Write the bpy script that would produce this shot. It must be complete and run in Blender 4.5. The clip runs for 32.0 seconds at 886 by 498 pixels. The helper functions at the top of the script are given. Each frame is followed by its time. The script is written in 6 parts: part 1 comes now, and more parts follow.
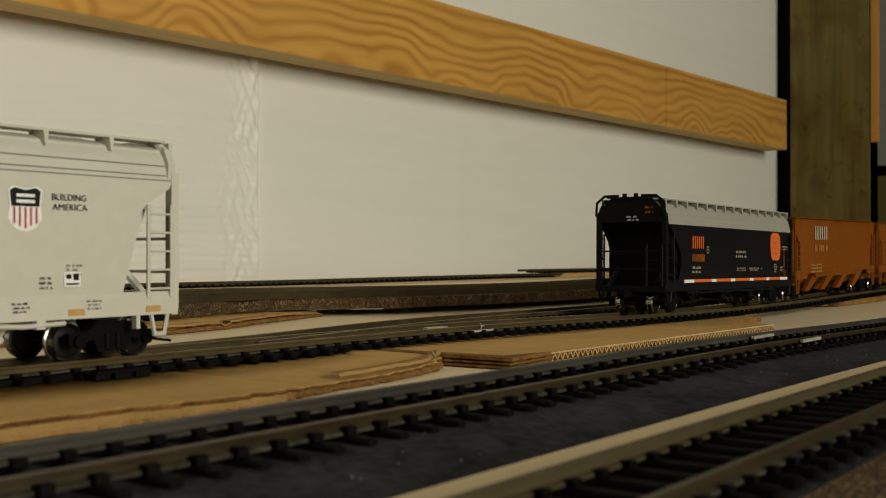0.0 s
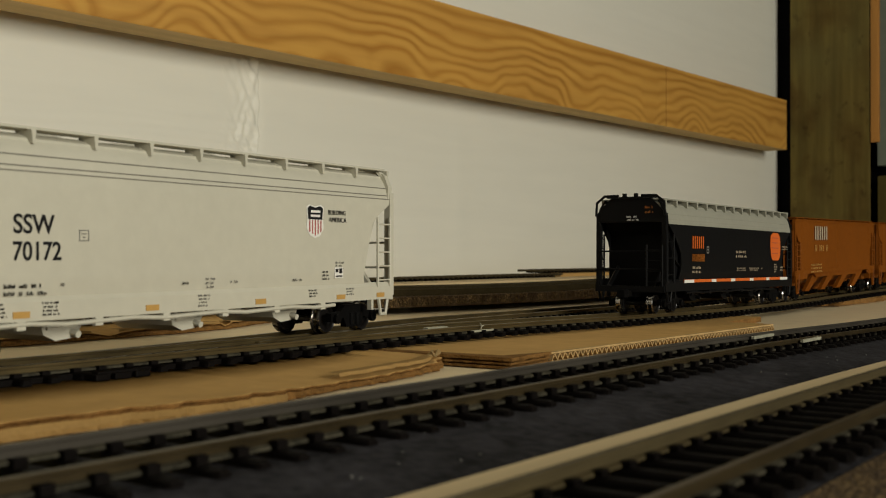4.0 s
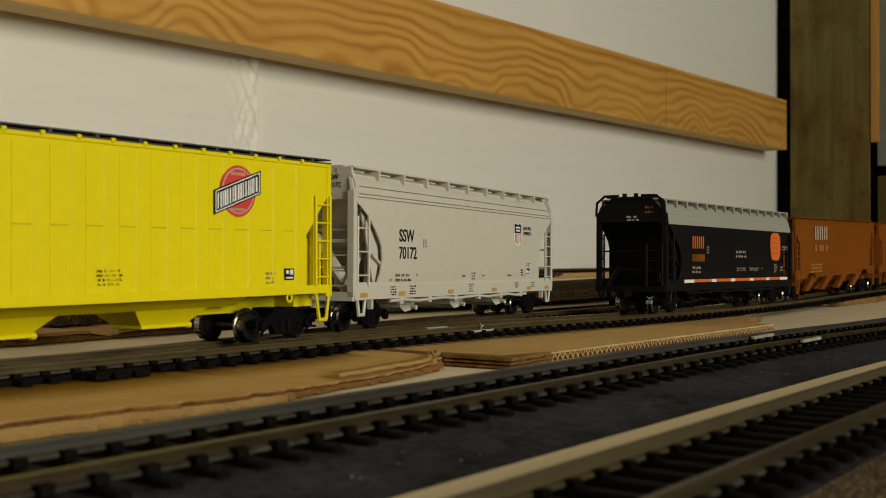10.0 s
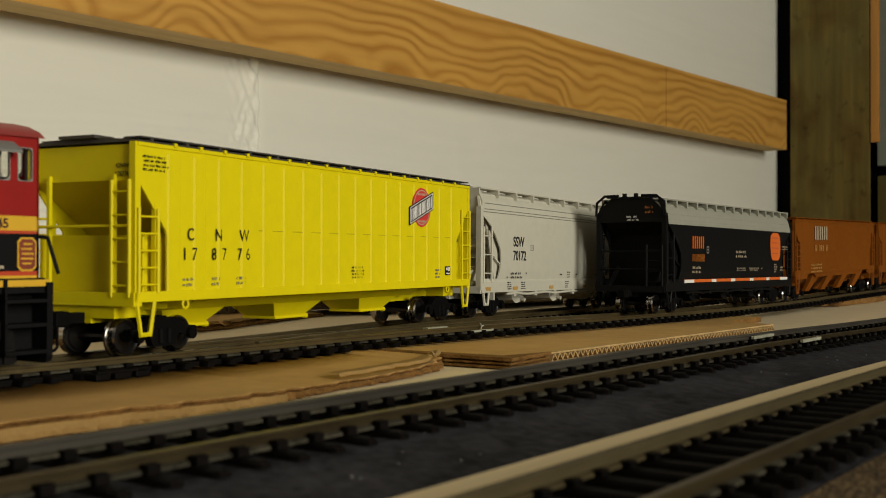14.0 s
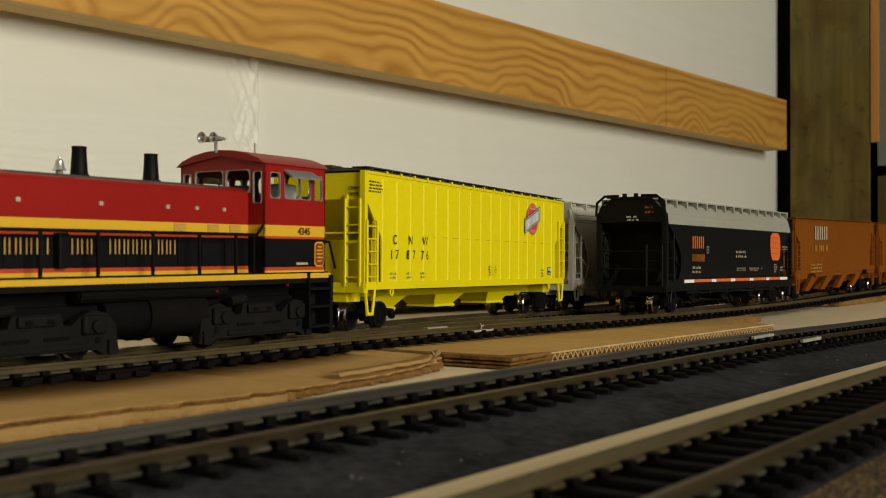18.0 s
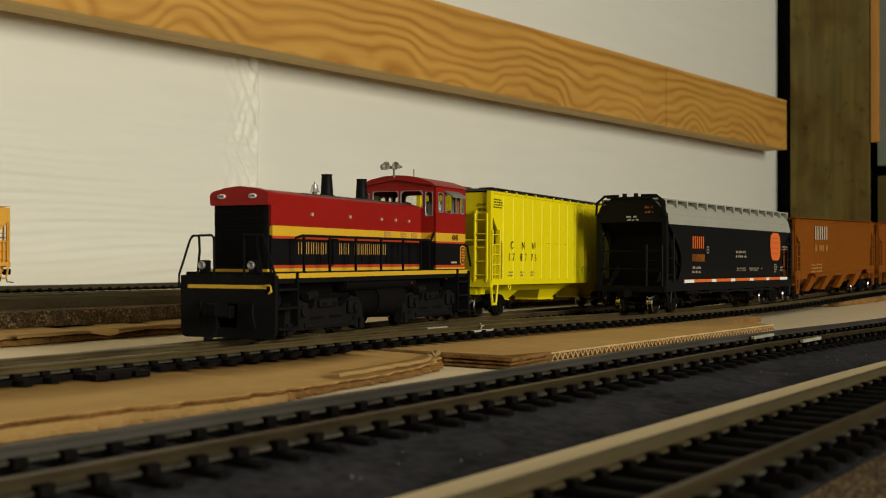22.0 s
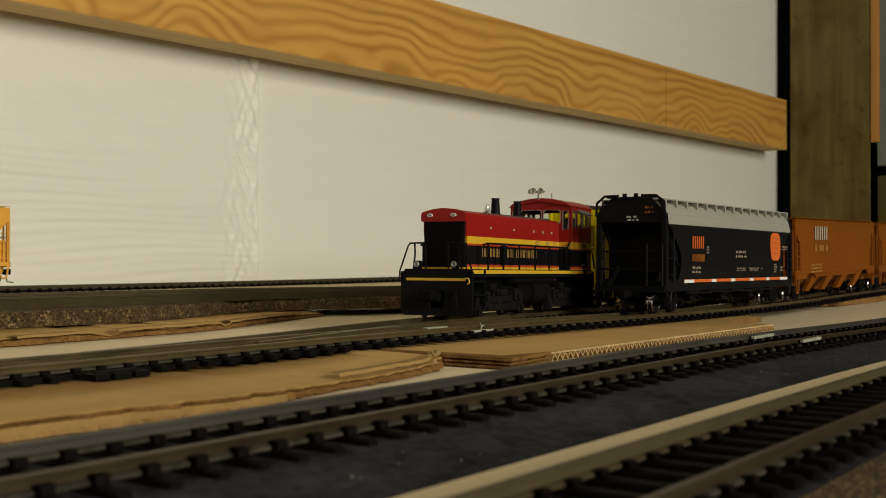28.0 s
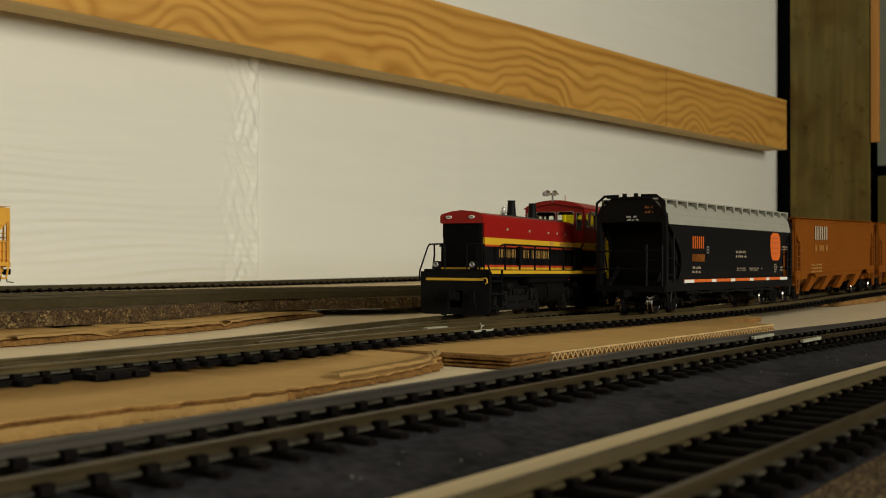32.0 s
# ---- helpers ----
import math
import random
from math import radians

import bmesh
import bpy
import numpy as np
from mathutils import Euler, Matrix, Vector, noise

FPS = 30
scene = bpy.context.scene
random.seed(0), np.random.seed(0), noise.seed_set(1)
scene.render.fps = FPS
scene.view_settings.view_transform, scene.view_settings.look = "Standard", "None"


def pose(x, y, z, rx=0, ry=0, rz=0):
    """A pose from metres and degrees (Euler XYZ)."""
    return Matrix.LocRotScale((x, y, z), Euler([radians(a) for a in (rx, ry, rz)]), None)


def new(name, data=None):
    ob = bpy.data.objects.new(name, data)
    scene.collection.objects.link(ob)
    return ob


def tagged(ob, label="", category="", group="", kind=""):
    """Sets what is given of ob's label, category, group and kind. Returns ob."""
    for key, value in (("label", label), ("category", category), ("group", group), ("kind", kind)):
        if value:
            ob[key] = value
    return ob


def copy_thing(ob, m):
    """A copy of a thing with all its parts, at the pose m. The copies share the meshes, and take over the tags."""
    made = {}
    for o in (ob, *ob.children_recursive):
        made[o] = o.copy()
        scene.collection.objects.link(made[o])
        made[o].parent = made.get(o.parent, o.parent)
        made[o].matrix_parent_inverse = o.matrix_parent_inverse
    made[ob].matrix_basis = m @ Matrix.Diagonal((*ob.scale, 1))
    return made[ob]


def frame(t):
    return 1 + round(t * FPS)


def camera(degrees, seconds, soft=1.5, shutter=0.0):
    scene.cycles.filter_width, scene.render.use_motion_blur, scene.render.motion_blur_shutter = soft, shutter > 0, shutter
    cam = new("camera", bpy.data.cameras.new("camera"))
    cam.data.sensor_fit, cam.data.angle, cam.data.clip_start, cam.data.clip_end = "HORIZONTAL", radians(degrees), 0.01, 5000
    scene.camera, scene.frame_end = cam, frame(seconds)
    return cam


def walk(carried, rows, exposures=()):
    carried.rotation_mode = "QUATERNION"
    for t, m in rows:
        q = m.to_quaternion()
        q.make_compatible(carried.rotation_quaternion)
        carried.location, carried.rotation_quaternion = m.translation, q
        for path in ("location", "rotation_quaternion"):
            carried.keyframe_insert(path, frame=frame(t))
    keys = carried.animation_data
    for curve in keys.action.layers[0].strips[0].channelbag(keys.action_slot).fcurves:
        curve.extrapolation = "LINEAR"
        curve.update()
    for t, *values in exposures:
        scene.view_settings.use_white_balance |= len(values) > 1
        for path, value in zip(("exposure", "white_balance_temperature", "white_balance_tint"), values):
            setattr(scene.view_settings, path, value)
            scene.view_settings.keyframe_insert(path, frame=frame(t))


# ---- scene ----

# World: metres. X runs along the yard tracks, Y towards the wall, z = 0 at the rail heads.
AZ = 36.3          # the camera looks this many degrees from +X towards +Y
EYE = (0.0, 0.0, 0.026)
cam = camera(43.55, 32.0, soft=1.0)
CAM = pose(*EYE, 90.27, 0, AZ - 90)
walk(cam, [(0.0, CAM), (32.0, CAM)], exposures=[(0.0, -0.25), (12.0, -0.26), (17.0, -0.03), (22.0, 0.0), (32.0, -0.08)])
cam.data.dof.use_dof = True
cam.data.dof.focus_distance = 0.47
cam.data.dof.aperture_fstop = 44.0

# ---- light: daylight through a wide open window across the room ----
world = bpy.data.worlds.new("world")
scene.world = world
world.use_nodes = True
wbg = world.node_tree.nodes["Background"]
wbg.inputs[0].default_value = (0.9, 0.95, 1.0, 1)
wbg.inputs[1].default_value = 0.05
key = bpy.data.lights.new("window_light", "AREA")
key.shape, key.size, key.size_y = "RECTANGLE", 1.20, 1.05
key.energy, key.color = 73.0, (1.0, 0.962, 0.82)
key_ob = new("window_light", key)
key_ob.matrix_world = pose(-0.08, -2.36, 0.72, 90, 0, 0)

# ---- materials ----
def mat(name, color, rough=0.5, metal=0.0, var=0.15, scale=60.0, bump=0.0, bscale=400.0, fine=None, spec=0.5, stretch=(1, 1, 1), coat=0.0):
    """A procedural material: base colour with variation at two scales and a fine relief."""
    m = bpy.data.materials.new(name)
    m.use_nodes = True
    nt = m.node_tree
    bs = nt.nodes["Principled BSDF"]
    bs.inputs["Roughness"].default_value = rough
    bs.inputs["Metallic"].default_value = metal
    bs.inputs["Specular IOR Level"].default_value = spec
    bs.inputs["Coat Weight"].default_value = coat
    tc = nt.nodes.new("ShaderNodeTexCoord")
    mp = nt.nodes.new("ShaderNodeMapping")
    mp.inputs["Scale"].default_value = stretch
    nt.links.new(tc.outputs["Object"], mp.inputs["Vector"])
    n1 = nt.nodes.new("ShaderNodeTexNoise")
    n1.inputs["Scale"].default_value = scale
    n1.inputs["Detail"].default_value = 4
    n2 = nt.nodes.new("ShaderNodeTexNoise")
    n2.inputs["Scale"].default_value = fine or scale * 9
    n2.inputs["Detail"].default_value = 3
    for n in (n1, n2):
        nt.links.new(mp.outputs["Vector"], n.inputs["Vector"])
    add = nt.nodes.new("ShaderNodeMath")
    add.operation = "ADD"
    nt.links.new(n1.outputs["Fac"], add.inputs[0])
    nt.links.new(n2.outputs["Fac"], add.inputs[1])
    ramp = nt.nodes.new("ShaderNodeMapRange")
    ramp.inputs["From Min"].default_value, ramp.inputs["From Max"].default_value = 0.6, 1.4
    nt.links.new(add.outputs[0], ramp.inputs["Value"])
    mix = nt.nodes.new("ShaderNodeMix")
    mix.data_type = "RGBA"
    lo = tuple(max(0, c * (1 - var)) for c in color)
    hi = tuple(min(1, c * (1 + var)) for c in color)
    mix.inputs["A"].default_value, mix.inputs["B"].default_value = (*lo, 1), (*hi, 1)
    nt.links.new(ramp.outputs["Result"], mix.inputs["Factor"])
    nt.links.new(mix.outputs["Result"], bs.inputs["Base Color"])
    if bump:
        b = nt.nodes.new("ShaderNodeBump")
        b.inputs["Strength"].default_value = bump
        b.inputs["Distance"].default_value = 0.001
        n3 = nt.nodes.new("ShaderNodeTexNoise")
        n3.inputs["Scale"].default_value = bscale
        n3.inputs["Detail"].default_value = 4
        nt.links.new(mp.outputs["Vector"], n3.inputs["Vector"])
        nt.links.new(n3.outputs["Fac"], b.inputs["Height"])
        nt.links.new(b.outputs["Normal"], bs.inputs["Normal"])
    return m


M = {}
M["roof_grey"] = mat("roof_grey_paint", (0.285, 0.28, 0.23), 0.5, var=0.06, scale=25, bump=0.05, spec=0.3)
M["grey"] = mat("grey_paint", (0.515, 0.495, 0.41), 0.5, var=0.05, scale=25, bump=0.05, spec=0.35)
M["yellow"] = mat("yellow_paint", (0.70, 0.585, 0.002), 0.55, var=0.05, scale=25, bump=0.05, spec=0.2)
M["orange"] = mat("orange_paint", (0.175, 0.049, 0.003), 0.6, var=0.14, scale=25, bump=0.05, spec=0.12)
M["amber"] = mat("amber_paint", (0.72, 0.36, 0.03), 0.5, var=0.06, scale=25, bump=0.05)
M["black"] = mat("black_paint", (0.0060, 0.0060, 0.0064), 0.5, var=0.15, scale=30, bump=0.05, spec=0.08)
M["red"] = mat("red_paint", (0.265, 0.0085, 0.006), 0.42, var=0.08, scale=30, bump=0.04, spec=0.3)
M["gold"] = mat("gold_yellow_paint", (0.64, 0.375, 0.022), 0.4, var=0.05, scale=30)
M["red_line"] = mat("red_line_paint", (0.45, 0.05, 0.015), 0.4, var=0.05, scale=30)
M["underframe"] = mat("underframe_plastic", (0.0032, 0.003, 0.003), 0.65, var=0.25, scale=120, bump=0.1, spec=0.07)
M["truck"] = mat("truck_plastic", (0.0085, 0.0076, 0.0072), 0.65, var=0.25, scale=120, bump=0.1, spec=0.08)
M["tank"] = mat("tank_plastic", (0.0050, 0.0042, 0.0038), 0.7, var=0.3, scale=90, bump=0.1, spec=0.06)
M["wheel"] = mat("wheel_metal", (0.36, 0.34, 0.32), 0.2, 1.0, var=0.1, scale=150)
M["chrome"] = mat("bright_metal", (0.66, 0.65, 0.62), 0.22, 0.7, var=0.08, scale=150)
M["silver"] = mat("dull_silver", (0.30, 0.29, 0.27), 0.4, 0.4, var=0.1, scale=150)
M["dark_roof"] = mat("dark_roof_walk", (0.045, 0.038, 0.03), 0.6, var=0.2, scale=80)
M["wheel_black"] = mat("wheel_black", (0.014, 0.012, 0.011), 0.35, 0.3, var=0.2, scale=150)
M["decal_black"] = mat("decal_black", (0.012, 0.012, 0.013), 0.5, var=0.1, scale=200, spec=0.15)
M["decal_grey"] = mat("decal_grey", (0.17, 0.165, 0.15), 0.5, var=0.1, scale=200)
M["decal_white"] = mat("decal_white", (0.75, 0.74, 0.70), 0.5, var=0.05, scale=200)
M["decal_red"] = mat("decal_red", (0.58, 0.045, 0.035), 0.5, var=0.05, scale=200)
M["decal_orange"] = mat("decal_orange", (0.62, 0.125, 0.015), 0.5, var=0.06, scale=200)
M["decal_dull_orange"] = mat("decal_dull_orange", (0.34, 0.105, 0.010), 0.5, var=0.15, scale=300)
M["decal_stripe"] = mat("decal_dull_red", (0.36, 0.07, 0.06), 0.5, var=0.06, scale=200)
M["decal_pale"] = mat("decal_worn_white", (0.42, 0.34, 0.24), 0.6, var=0.35, scale=300)
M["dust"] = mat("dust", (0.15, 0.145, 0.135), 0.8, var=0.2, scale=200)
M["rib_shade"] = mat("rib_shadow_grey", (0.19, 0.18, 0.15), 0.5, var=0.06, scale=60)
M["emblem_red"] = mat("emblem_red", (0.20, 0.030, 0.010), 0.5, var=0.1, scale=200)
M["decal_maroon"] = mat("decal_maroon", (0.06, 0.012, 0.006), 0.5, var=0.1, scale=200)
M["decal_tan"] = mat("decal_tan", (0.46, 0.27, 0.075), 0.5, var=0.12, scale=200)
M["tie"] = mat("tie_plastic", (0.0045, 0.0034, 0.003), 0.62, var=0.3, scale=90, bump=0.25, spec=0.06)
M["rail"] = mat("rail_metal", (0.066, 0.048, 0.023), 0.42, 0.65, var=0.5, scale=40, stretch=(0.3, 1, 1), spec=0.3)
M["rail_worn"] = mat("rail_worn_nickel", (0.135, 0.100, 0.045), 0.40, 0.65, var=0.5, scale=30, stretch=(0.3, 1, 1), spec=0.3)
# greyer rail metal, with the reflected surroundings put into its colour
M["rail_reflect_grey"] = mat("rail_grey_reflection", (0.076, 0.066, 0.053), 0.5, 0.5, var=0.5, scale=14, stretch=(0.25, 1, 1), spec=0.3)
M["rail_foot"] = mat("rail_foot_metal", (0.045, 0.040, 0.027), 0.6, 0.2, var=0.9, scale=150, spec=0.2)
M["rail_old"] = mat("rail_tarnished", (0.070, 0.053, 0.024), 0.6, 0.3, var=0.25, scale=40, stretch=(0.3, 1, 1), spec=0.3)
M["underlay"] = mat("brown_underlay", (0.046, 0.034, 0.015), 0.9, var=0.3, scale=60, bump=0.3, spec=0.08)
M["seam"] = mat("yellow_paint_seam", (0.36, 0.30, 0.002), 0.6, var=0.1, scale=60)
M["joiner"] = mat("rail_joiner_metal", (0.38, 0.37, 0.28), 0.5, 0.3, var=0.35, scale=260, bump=0.4, bscale=900)
M["card"] = mat("cardboard", (0.53, 0.325, 0.118), 0.85, var=0.12, scale=14, bump=0.12, bscale=500, spec=0.05)
# torn brown paper, darkened further for the shading below torn lips
M["card_torn_shade"] = mat("torn_shaded_cardboard", (0.205, 0.106, 0.034), 0.9, var=0.45, scale=160, bump=0.8, bscale=700, spec=0.05)
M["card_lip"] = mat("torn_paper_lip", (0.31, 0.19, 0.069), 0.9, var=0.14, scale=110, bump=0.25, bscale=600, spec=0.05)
M["card_pale"] = mat("torn_paper_pale", (0.56, 0.40, 0.19), 0.9, var=0.25, scale=220, bump=0.5, bscale=900, spec=0.05)
M["card_flute"] = mat("cardboard_flute", (0.46, 0.31, 0.14), 0.9, var=0.35, scale=200, spec=0.1)
M["table"] = mat("table_board", (0.82, 0.675, 0.44), 0.7, var=0.07, scale=10, bump=0.05, spec=0.12)
M["strip"] = mat("pale_wood_strip", (0.64, 0.51, 0.31), 0.75, var=0.14, scale=22, bump=0.15, spec=0.1, stretch=(0.12, 1, 1))
M["mat_grey"] = mat("grey_foam", (0.0215, 0.0205, 0.0240), 0.85, var=0.95, scale=85, bump=0.5, bscale=420, fine=420, spec=0.10)
M["wall"] = mat("white_sheet", (0.80, 0.785, 0.70), 0.5, var=0.03, scale=3, bump=0.12, bscale=25, stretch=(0.3, 1, 3))
# near-black that paints the shade into gaps, slots and holes
M["dark"] = mat("recess_shade_black", (0.004, 0.004, 0.005), 0.8, var=0.2, scale=10, spec=0.05)
M["room"] = mat("room_wall", (0.20, 0.19, 0.165), 0.8, var=0.08, scale=2)
M["floor"] = mat("concrete", (0.20, 0.185, 0.165), 0.8, var=0.15, scale=4, bump=0.2, bscale=40)
M["panel"] = mat("grey_green_panel", (0.25, 0.27, 0.21), 0.6, var=0.1, scale=6)


def cork_material():
    """Pressed cork: dark and pale granules of a millimetre or two."""
    m = bpy.data.materials.new("cork")
    m.use_nodes = True
    nt = m.node_tree
    bs = nt.nodes["Principled BSDF"]
    bs.inputs["Roughness"].default_value = 0.85
    bs.inputs["Specular IOR Level"].default_value = 0.3
    tc = nt.nodes.new("ShaderNodeTexCoord")
    v = nt.nodes.new("ShaderNodeTexVoronoi")
    v.inputs["Scale"].default_value = 1250
    n = nt.nodes.new("ShaderNodeTexNoise")
    n.inputs["Scale"].default_value = 160
    n.inputs["Detail"].default_value = 5
    nt.links.new(tc.outputs["Object"], v.inputs["Vector"])
    nt.links.new(tc.outputs["Object"], n.inputs["Vector"])
    sep = nt.nodes.new("ShaderNodeSeparateColor")
    nt.links.new(v.outputs["Color"], sep.inputs["Color"])
    mul = nt.nodes.new("ShaderNodeMath")
    mul.operation = "MULTIPLY"
    nt.links.new(sep.outputs[0], mul.inputs[0])
    nt.links.new(n.outputs["Fac"], mul.inputs[1])
    cr = nt.nodes.new("ShaderNodeValToRGB")
    e = cr.color_ramp.elements
    e[0].position, e[0].color = 0.05, (0.04, 0.022, 0.008, 1)
    e[1].position, e[1].color = 0.80, (0.46, 0.31, 0.13, 1)
    k = e.new(0.36)
    k.color = (0.105, 0.064, 0.024, 1)
    nt.links.new(mul.outputs[0], cr.inputs["Fac"])
    nt.links.new(cr.outputs["Color"], bs.inputs["Base Color"])
    bp = nt.nodes.new("ShaderNodeBump")
    bp.inputs["Strength"].default_value = 0.9
    bp.inputs["Distance"].default_value = 0.001
    nt.links.new(v.outputs["Distance"], bp.inputs["Height"])
    nt.links.new(bp.outputs["Normal"], bs.inputs["Normal"])
    return m


M["cork"] = cork_material()


def wood(name, light, dark, axis=2, rings=5.0, warp=2.6, stretch=(1.5, 9.0, 9.0), span=(0.2125, 0.3015)):
    """Flat-sawn softwood: growth rings that run along the board and swing round in long loops."""
    m = bpy.data.materials.new(name)
    m.use_nodes = True
    nt = m.node_tree
    bs = nt.nodes["Principled BSDF"]
    bs.inputs["Roughness"].default_value = 0.6
    bs.inputs["Specular IOR Level"].default_value = 0.3

    def math_node(op, a, b):
        n = nt.nodes.new("ShaderNodeMath")
        n.operation = op
        for k, v in enumerate((a, b)):
            if isinstance(v, (int, float)):
                n.inputs[k].default_value = v
            else:
                nt.links.new(v, n.inputs[k])
        return n.outputs[0]

    def noise_node(scale, stretched, detail):
        mp = nt.nodes.new("ShaderNodeMapping")
        mp.inputs["Scale"].default_value = stretched
        nt.links.new(tc.outputs["Object"], mp.inputs["Vector"])
        n = nt.nodes.new("ShaderNodeTexNoise")
        n.inputs["Scale"].default_value = scale
        n.inputs["Detail"].default_value = detail
        nt.links.new(mp.outputs["Vector"], n.inputs["Vector"])
        return n.outputs["Fac"]

    tc = nt.nodes.new("ShaderNodeTexCoord")
    sep = nt.nodes.new("ShaderNodeSeparateXYZ")
    nt.links.new(tc.outputs["Object"], sep.inputs["Vector"])
    # level lines that climb in loops round the knots at the board's lower edge
    def ramp_node(value, a, b, c, d):
        n = nt.nodes.new("ShaderNodeMapRange")
        n.inputs["From Min"].default_value, n.inputs["From Max"].default_value = a, b
        n.inputs["To Min"].default_value, n.inputs["To Max"].default_value = c, d
        nt.links.new(value, n.inputs["Value"])
        return n.outputs["Result"]

    swell = ramp_node(noise_node(1.0, stretch, 1.6), 0.36, 0.64, 0.0, 1.0)
    ripple = noise_node(1.0, (4.0, 4.0, 22.0), 3.0)
    drift = noise_node(0.9, (1.0, 1.0, 1.0), 1.0)
    high = ramp_node(sep.outputs[axis], span[0], span[1], 0.0, 1.0)
    low = ramp_node(sep.outputs[axis], span[0], span[1], 1.0, 0.06)
    climb = math_node("MULTIPLY", math_node("MULTIPLY", swell, warp), math_node("POWER", low, 1.4))
    ring = math_node("ADD", math_node("SUBTRACT", math_node("MULTIPLY", math_node("POWER", high, 1.35), rings), climb), math_node("ADD", math_node("MULTIPLY", ripple, 1.6), math_node("MULTIPLY", drift, 3.0)))
    fr = math_node("FRACT", ring, 0.0)
    cr = nt.nodes.new("ShaderNodeValToRGB")
    e = cr.color_ramp.elements
    e[0].position, e[0].color = 0.0, (*(0.5 * p + 0.5 * q for p, q in zip(light, dark)), 1)
    e[1].position, e[1].color = 1.0, (*(0.5 * p + 0.5 * q for p, q in zip(light, dark)), 1)
    for p, k in ((0.16, 0.92), (0.36, 1.0), (0.54, 0.80), (0.68, 0.25), (0.84, 0.0)):
        q = e.new(p)
        q.color = (*(k * u + (1 - k) * v for u, v in zip(light, dark)), 1)
    nt.links.new(fr, cr.inputs["Fac"])
    # how strongly the late wood shows changes from place to place
    fade = noise_node(1.4, (3.0, 6.0, 6.0), 2.0)
    mr = nt.nodes.new("ShaderNodeMapRange")
    mr.inputs["From Min"].default_value, mr.inputs["From Max"].default_value = 0.36, 0.62
    mr.inputs["To Min"].default_value, mr.inputs["To Max"].default_value = 0.45, 1.0
    nt.links.new(fade, mr.inputs["Value"])
    mix = nt.nodes.new("ShaderNodeMix")
    mix.data_type = "RGBA"
    mix.inputs["A"].default_value = (*(0.80 * a + 0.20 * b for a, b in zip(light, dark)), 1)
    nt.links.new(mr.outputs["Result"], mix.inputs["Factor"])
    nt.links.new(cr.outputs["Color"], mix.inputs["B"])
    g = noise_node(60.0, (0.08, 1, 1) if axis == 2 else (1, 1, 0.08), 3.0)
    mx = nt.nodes.new("ShaderNodeMix")
    mx.data_type = "RGBA"
    mx.blend_type = "OVERLAY"
    mx.inputs["Factor"].default_value = 0.28
    nt.links.new(mix.outputs["Result"], mx.inputs["A"])
    nt.links.new(g, mx.inputs["B"])
    nt.links.new(mx.outputs["Result"], bs.inputs["Base Color"])
    bp = nt.nodes.new("ShaderNodeBump")
    bp.inputs["Strength"].default_value = 0.12
    bp.inputs["Distance"].default_value = 0.001
    nt.links.new(g, bp.inputs["Height"])
    nt.links.new(bp.outputs["Normal"], bs.inputs["Normal"])
    return m


M["pine"] = wood("pine_board", (0.60, 0.320, 0.066), (0.40, 0.178, 0.027), rings=4.2, warp=4.2, stretch=(6.5, 3.0, 5.0))
# weathered grey-tan, kept pale to paint bounced light on the underside
M["board_under_lit"] = mat("weathered_lit_underside", (0.62, 0.46, 0.24), 0.85, var=0.2, scale=9, bump=0.2, spec=0.1, stretch=(0.1, 1, 1))


def post_material():
    """Old treated timber: upright streaks, green-brown patches and dark knots."""
    m = mat("treated_post", (0.140, 0.104, 0.028), 0.8, var=0.40, scale=26, bump=0.25, bscale=150, fine=90, spec=0.15, stretch=(1.0, 1.0, 0.07))
    nt = m.node_tree
    bs = nt.nodes["Principled BSDF"]
    tc = next(n for n in nt.nodes if n.type == "TEX_COORD")
    base = bs.inputs["Base Color"].links[0].from_socket
    for scale, lo, hi, color, power in ((17.0, 0.50, 0.72, (0.075, 0.040, 0.010), 0.75), (48.0, 0.60, 0.74, (0.050, 0.026, 0.008), 0.8), (6.0, 0.45, 0.70, (0.13, 0.115, 0.040), 0.6)):
        mp = nt.nodes.new("ShaderNodeMapping")
        mp.inputs["Scale"].default_value = (1.0, 1.0, 0.75)
        nt.links.new(tc.outputs["Object"], mp.inputs["Vector"])
        n = nt.nodes.new("ShaderNodeTexNoise")
        n.inputs["Scale"].default_value = scale
        n.inputs["Detail"].default_value = 3
        nt.links.new(mp.outputs["Vector"], n.inputs["Vector"])
        mr = nt.nodes.new("ShaderNodeMapRange")
        mr.inputs["From Min"].default_value, mr.inputs["From Max"].default_value = lo, hi
        mr.inputs["To Max"].default_value = power
        nt.links.new(n.outputs["Fac"], mr.inputs["Value"])
        mx = nt.nodes.new("ShaderNodeMix")
        mx.data_type = "RGBA"
        mx.inputs["B"].default_value = (*color, 1)
        nt.links.new(mr.outputs["Result"], mx.inputs["Factor"])
        nt.links.new(base, mx.inputs["A"])
        base = mx.outputs["Result"]
    nt.links.new(base, bs.inputs["Base Color"])
    return m


M["post"] = post_material()
M["trim"] = wood("trim_board", (0.46, 0.22, 0.05), (0.33, 0.14, 0.03), axis=1, stretch=(4.0, 4.0, 0.8), span=(-0.1405, -0.1260))


